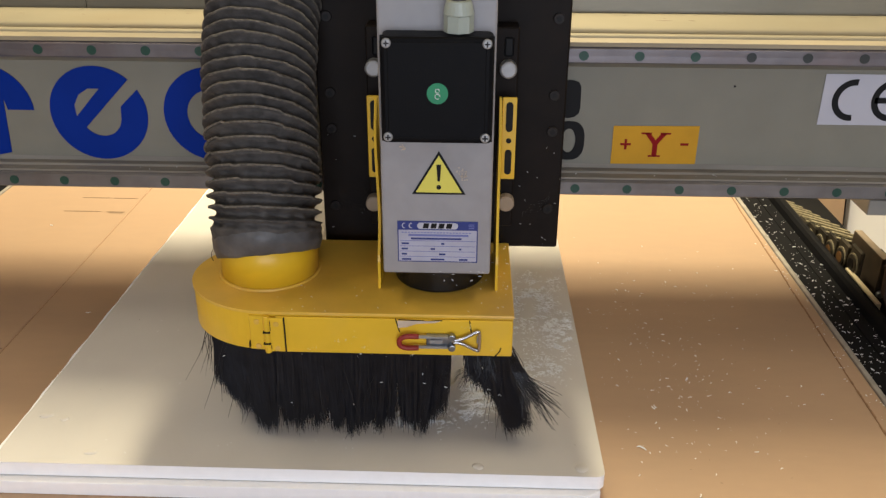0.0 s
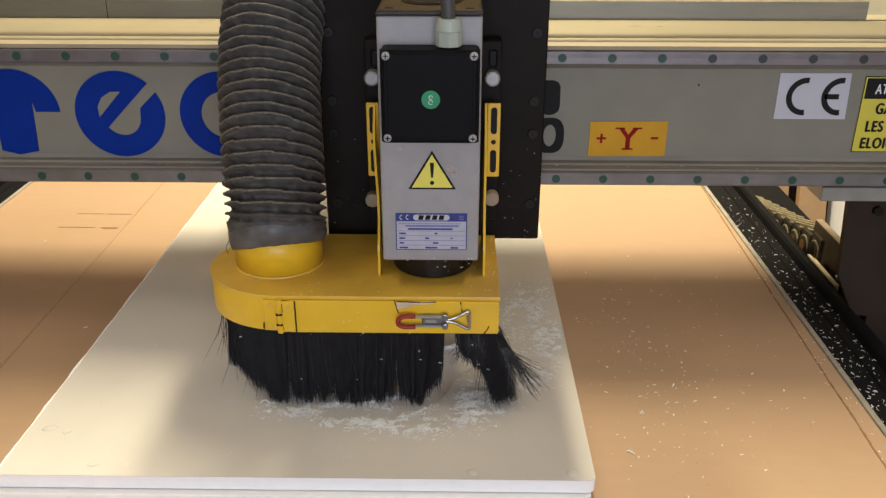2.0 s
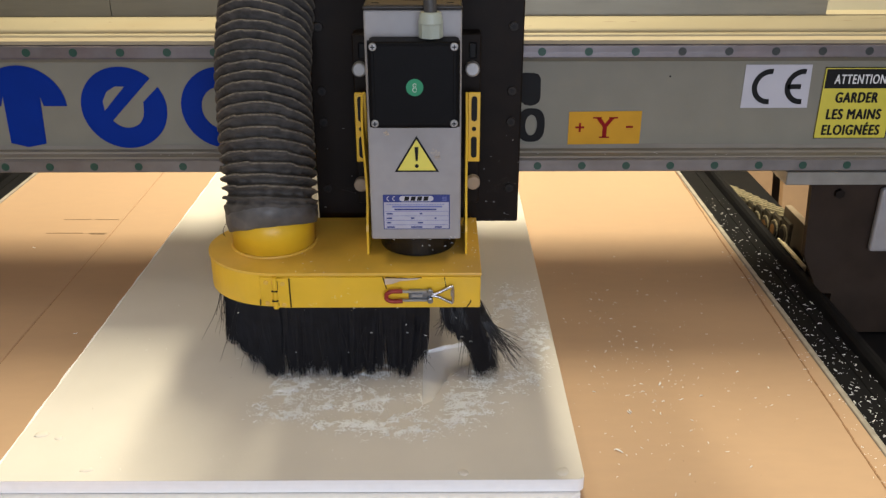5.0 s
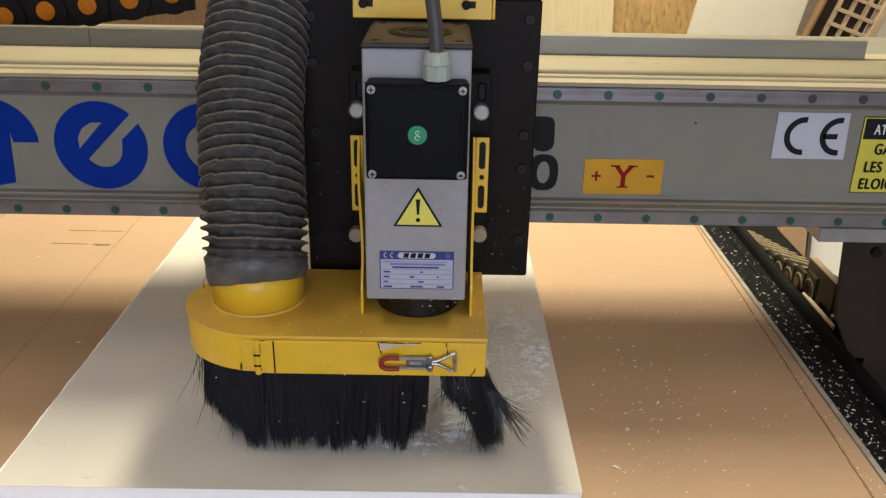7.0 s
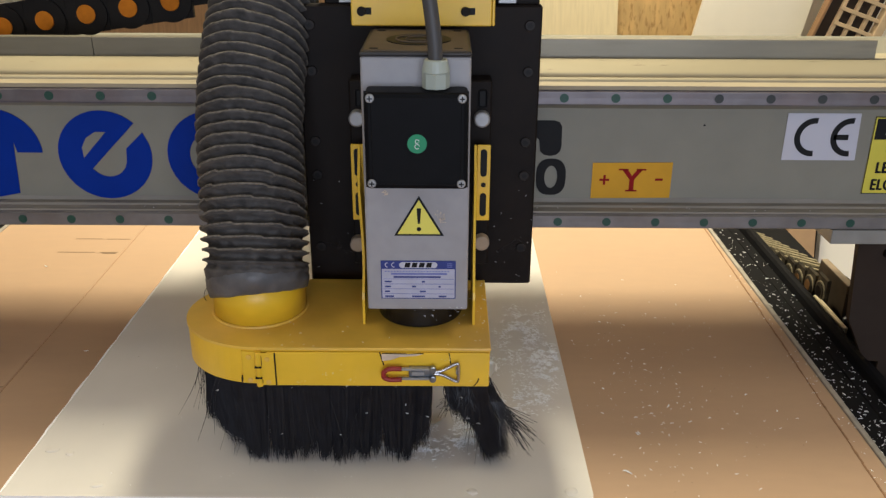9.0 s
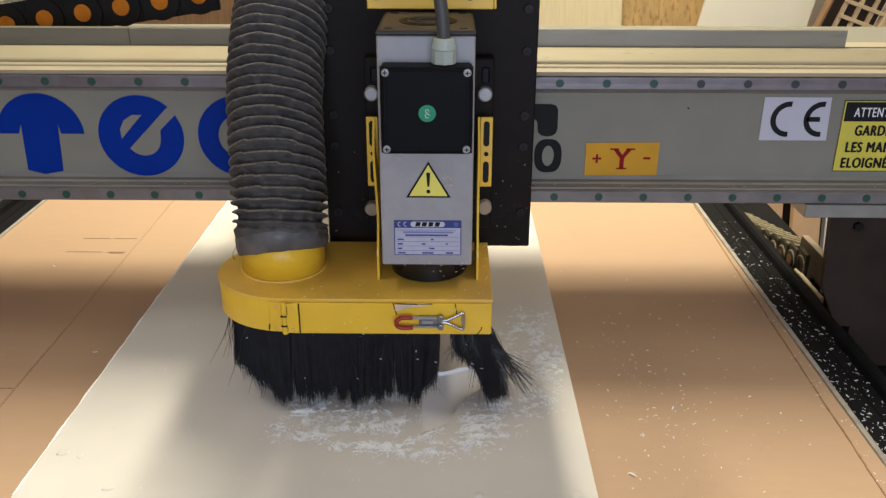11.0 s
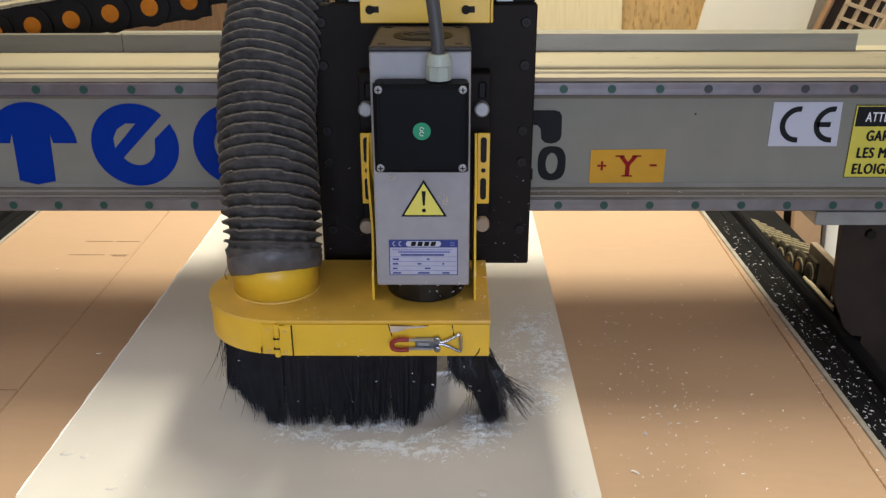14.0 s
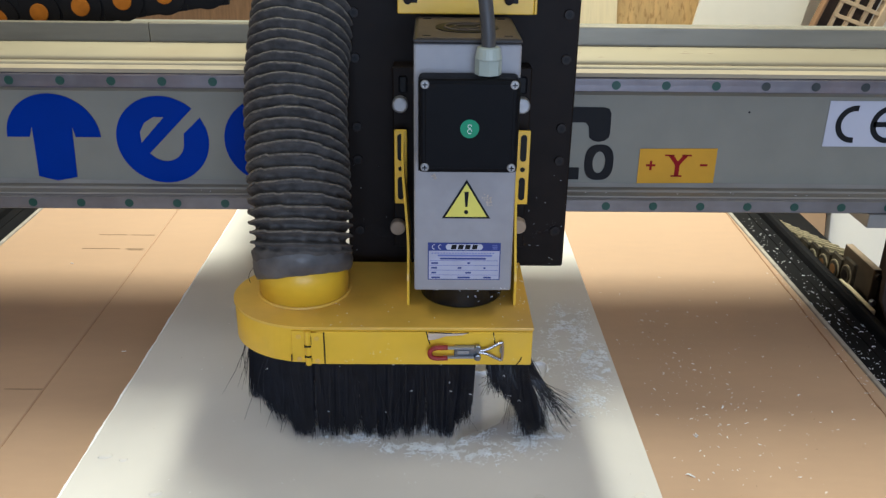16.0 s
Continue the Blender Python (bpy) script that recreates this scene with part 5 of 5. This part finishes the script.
def skirt_splay(x, y):
    lean = 0.20 * max(0, min(1, (-0.19 - x) / 0.05)) * (y < mid)
    return lean - 0.10 * max(0, min(1, (x + 0.045) / 0.03)) * (y < mid), -0.02


bristles("brush_skirt", skirt_path(0.006), 10400, skirt_length, 0.011, skirt_splay, 3, "dense black bristle skirt", clump=0.008)
side = [(x, HF + 0.006, 0, -1) for x in np.linspace(-0.004, HR - 0.004, 9)] + [(HR - 0.005, y, 1, 0) for y in np.linspace(HF + 0.008, HF + 0.05, 8)]


def tuft_length(x, y):
    return 0.030 + 0.064 * max(0, min(1, (x + 0.001) / 0.030)) ** 1.5


def tuft_splay(x, y):
    return 0.20 + 0.02 * max(0, min(1, x / 0.036)) + 0.10 * noise.noise((x * 260, y * 260, 4)), -0.02


bristles("brush_tuft", side, 3800, tuft_length, 0.011, tuft_splay, 5, "splayed black bristle tuft", clump=0.009, pull=0.5)
stray = []
rnd = random.Random(21)
for _ in range(90):
    stray.append(curve([(rnd.uniform(0.030, 0.042), HF + rnd.uniform(0.004, 0.03), HZ0 + 0.003), (rnd.uniform(0.046, 0.060), HF + 0.01, 0.112), (rnd.uniform(0.056, 0.098), HF + rnd.uniform(-0.015, 0.02), rnd.uniform(0.054, 0.094))], 4))
for _ in range(110):
    x = rnd.uniform(-0.002, 0.022)
    drop = rnd.uniform(0.018, 0.044)
    stray.append(curve([(x, HF + rnd.uniform(0.002, 0.016), HZ0 + 0.003), (x + rnd.gauss(0.004, 0.003), HF + rnd.uniform(0.0, 0.014), HZ0 - drop * 0.55), (x + rnd.gauss(0.003, 0.008), HF + rnd.uniform(-0.006, 0.012), HZ0 - drop)], 4))
for _ in range(8):
    a = rnd.uniform(170, 235)
    x, y = HC + rr * math.cos(radians(a)), mid + rr * math.sin(radians(a))
    stray.append(curve([(x + 0.003, y, HZ0 + 0.002), (x - 0.006, y - 0.003, 0.115), (x - rnd.uniform(0.004, 0.016), y - 0.004, rnd.uniform(0.07, 0.10))], 4))
stray.append(curve([(-0.268, -0.150, 0.176), (-0.272, -0.152, 0.190), (-0.264, -0.154, 0.204), (-0.250, -0.155, 0.213)], 4))
bm = bmesh.new()
for p in stray:
    pipe(p, lambda u: 0.00042 * (1 - 0.5 * u), 4, bm=bm)
tagged(part("stray_bristle", bm, BRISTLE, hood, "stray bent bristles"), kind="stuff")
spots = []
for _ in range(10):
    spots.append((rnd.uniform(-0.245, 0.04), HF + rnd.uniform(-0.001, 0.004), rnd.uniform(0.06, 0.132), rnd.uniform(0.0022, 0.0044)))
for _ in range(9):
    spots.append((rnd.uniform(-0.160, -0.05), HF - 0.0025, HZ0 - 0.0015 - 0.003 * rnd.random() ** 2, rnd.uniform(0.0008, 0.0024)))
for _ in range(30):
    spots.append((rnd.uniform(0.012, 0.044), rnd.uniform(-0.22, HB), HZ1, rnd.uniform(0.001, 0.003)))
for _ in range(25):
    spots.append((rnd.uniform(-0.2, 0.044), rnd.uniform(HF, -0.2), HZ1, rnd.uniform(0.001, 0.0022)))
chips("caught_chips", "white foam chips caught in the brush", spots, CHIP, hood)

# ---- the hose
hose = thing("dust_hose", "grey corrugated fabric dust hose, dusty, on the hood", "hose")
axis = curve([(TX, TY, 0.213), (TX - 0.001, TY + 0.006, 0.255), (TX - 0.004, TY + 0.027, 0.32), (TX - 0.0065, TY + 0.062, 0.40), (TX - 0.001, TY + 0.108, 0.47), (TX + 0.012, TY + 0.170, 0.54), (TX + 0.026, TY + 0.24, 0.60), (TX + 0.030, TY + 0.34, 0.67), (TX + 0.03, TY + 0.52, 0.77), (TX + 0.05, TY + 0.90, 0.92), (TX + 0.07, TY + 1.4, 1.15), (TX + 0.1, TY + 2.0, 1.6), (TX + 0.1, TY + 2.2, 2.22)], 40)
bm = bmesh.new()
SEG, PITCH, rows, s, phase = 96, 0.0117, [], 0.0, 0.0
side = Vector((1, 0, 0))
ribs, last = [], 0.0
fine = []
for a, b in zip(axis, axis[1:]):
    k = max(1, int((b - a).length / 0.0010))
    fine += [a.lerp(b, q / k) for q in range(k)]
fine.append(axis[-1])
fine = [p for p in fine if p.z < 0.85] + [p for p in fine if p.z >= 0.85][::6]
for i, p in enumerate(fine):
    d = (fine[min(i + 1, len(fine) - 1)] - fine[max(i - 1, 0)]).normalized()
    side = (side - d * side.dot(d)).normalized()
    up = d.cross(side)
    if i:
        s += (p - fine[i - 1]).length
        phase += (p - fine[i - 1]).length / (PITCH - 0.0011 * max(0.0, 1 - s / 0.12))
    lean = math.degrees(math.atan2(d.y, d.z))
    want = 21 + 21 * min(1, max(0, (s - 0.01) / 0.10))
    skew = math.tan(radians(max(0, want - lean)))
    ring = []

    def skin(u, a, extra=0.0):
        amp = 0.0088 * min(1, max(0, s - 0.016) / 0.008)
        w = u - math.floor(u)
        valley = max(0.0, (math.sin(math.pi * w) - 0.18) / 0.82) ** 0.8
        ca, sa = math.cos(a), math.sin(a)
        row = math.floor(u) * 7.3
        fold = math.sin(15 * a + 5.5 * w + 2.2 * noise.noise((ca * 2, sa * 2, row))) * 0.5 + noise.noise((ca * 7 + w * 1.5, sa * 7, row + w)) * 0.9
        sag = noise.noise((ca * 1.6, sa * 1.6, s * 45)) * 0.0016
        R = 0.0535 + 0.0032 * min(1, s / 0.02) - amp * valley + fold * 0.0028 * valley * min(1, amp / 0.004) + sag + extra
        q = p + (side * ca + up * sa) * R
        q.z -= skew * (q.y - p.y)
        q.z += noise.noise((ca * 2.5, sa * 2.5, s * 60)) * 0.0012 * min(1, s / 0.03)
        return q

    for k in range(SEG):
        a = k * math.tau / SEG
        ring.append(bm.verts.new(skin(phase + k / SEG, a)))
    rows.append(ring)
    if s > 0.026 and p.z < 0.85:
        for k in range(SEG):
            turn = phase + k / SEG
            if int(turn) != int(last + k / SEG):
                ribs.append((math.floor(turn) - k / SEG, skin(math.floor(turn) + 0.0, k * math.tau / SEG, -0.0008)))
    last = phase
for a, b in zip(rows, rows[1:]):
    for k in range(SEG):
        bm.faces.new((a[k], a[(k + 1) % SEG], b[(k + 1) % SEG], b[k]))
part("hose_body", bm, HOSE, hose, smooth=True)
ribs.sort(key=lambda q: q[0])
# rib's pale colour is settled dust plus light painted along the crests
part("wire_rib", pipe([q[1] for q in ribs], 0.0013, 6), RIB, hose, "spiral wire rib, pale with dust and painted crest light", smooth=True)
bm = pipe([(TX, TY, 0.2022 + 0.0029 * k) for k in range(11)], lambda u: 0.0528 + 0.0030 * math.sin(math.pi * min(1, u * 1.02)), 64)
for v in bm.verts:
    low = max(0, (0.234 - v.co.z) / 0.026)
    v.co.z += 0.09 * (v.co.x - TX) * low - 0.384 * (v.co.y - TY) + 0.0020 * noise.noise(v.co * 45)
    v.co += Vector((v.co.x - TX, v.co.y - TY, 0)).normalized() * 0.0016 * noise.noise(v.co * 120)
part("cuff", bm, CUFF, hose, "smooth dark rubber cuff", smooth=True)


def drawn_off(swath, away):
    """Rows of a swath: at rest, then up into the hood at the time away, and on with the hood."""
    cx = sum(v.co.x for v in swath.data.vertices) / len(swath.data.vertices)
    cy = sum(v.co.y for v in swath.data.vertices) / len(swath.data.vertices)
    rows = [(0, pose(0, 0, 0)), (away, pose(0, 0, 0))]
    for t, x, y, z in TRAVEL:
        if t > away + 0.2:
            rows.append((t, pose(x - 0.10 - cx, y + mid - cy, z + 0.1265)))
    return rows


def motions():
    still = [(t, pose(0, y, 0)) for t, x, y, z in TRAVEL]
    for ob in (gantry, chain):
        walk(ob, still)
    walk(top_chain, [(t, pose(x + 0.0137, y, 0)) for t, x, y, z in TRAVEL])
    for ob in (carriage, motor, hood, hose):
        walk(ob, [(t, pose(x, y, z)) for t, x, y, z in TRAVEL])
    for ob, away in zip(swaths, (7.5, 14.6)):
        walk(ob, drawn_off(ob, away))


motions()
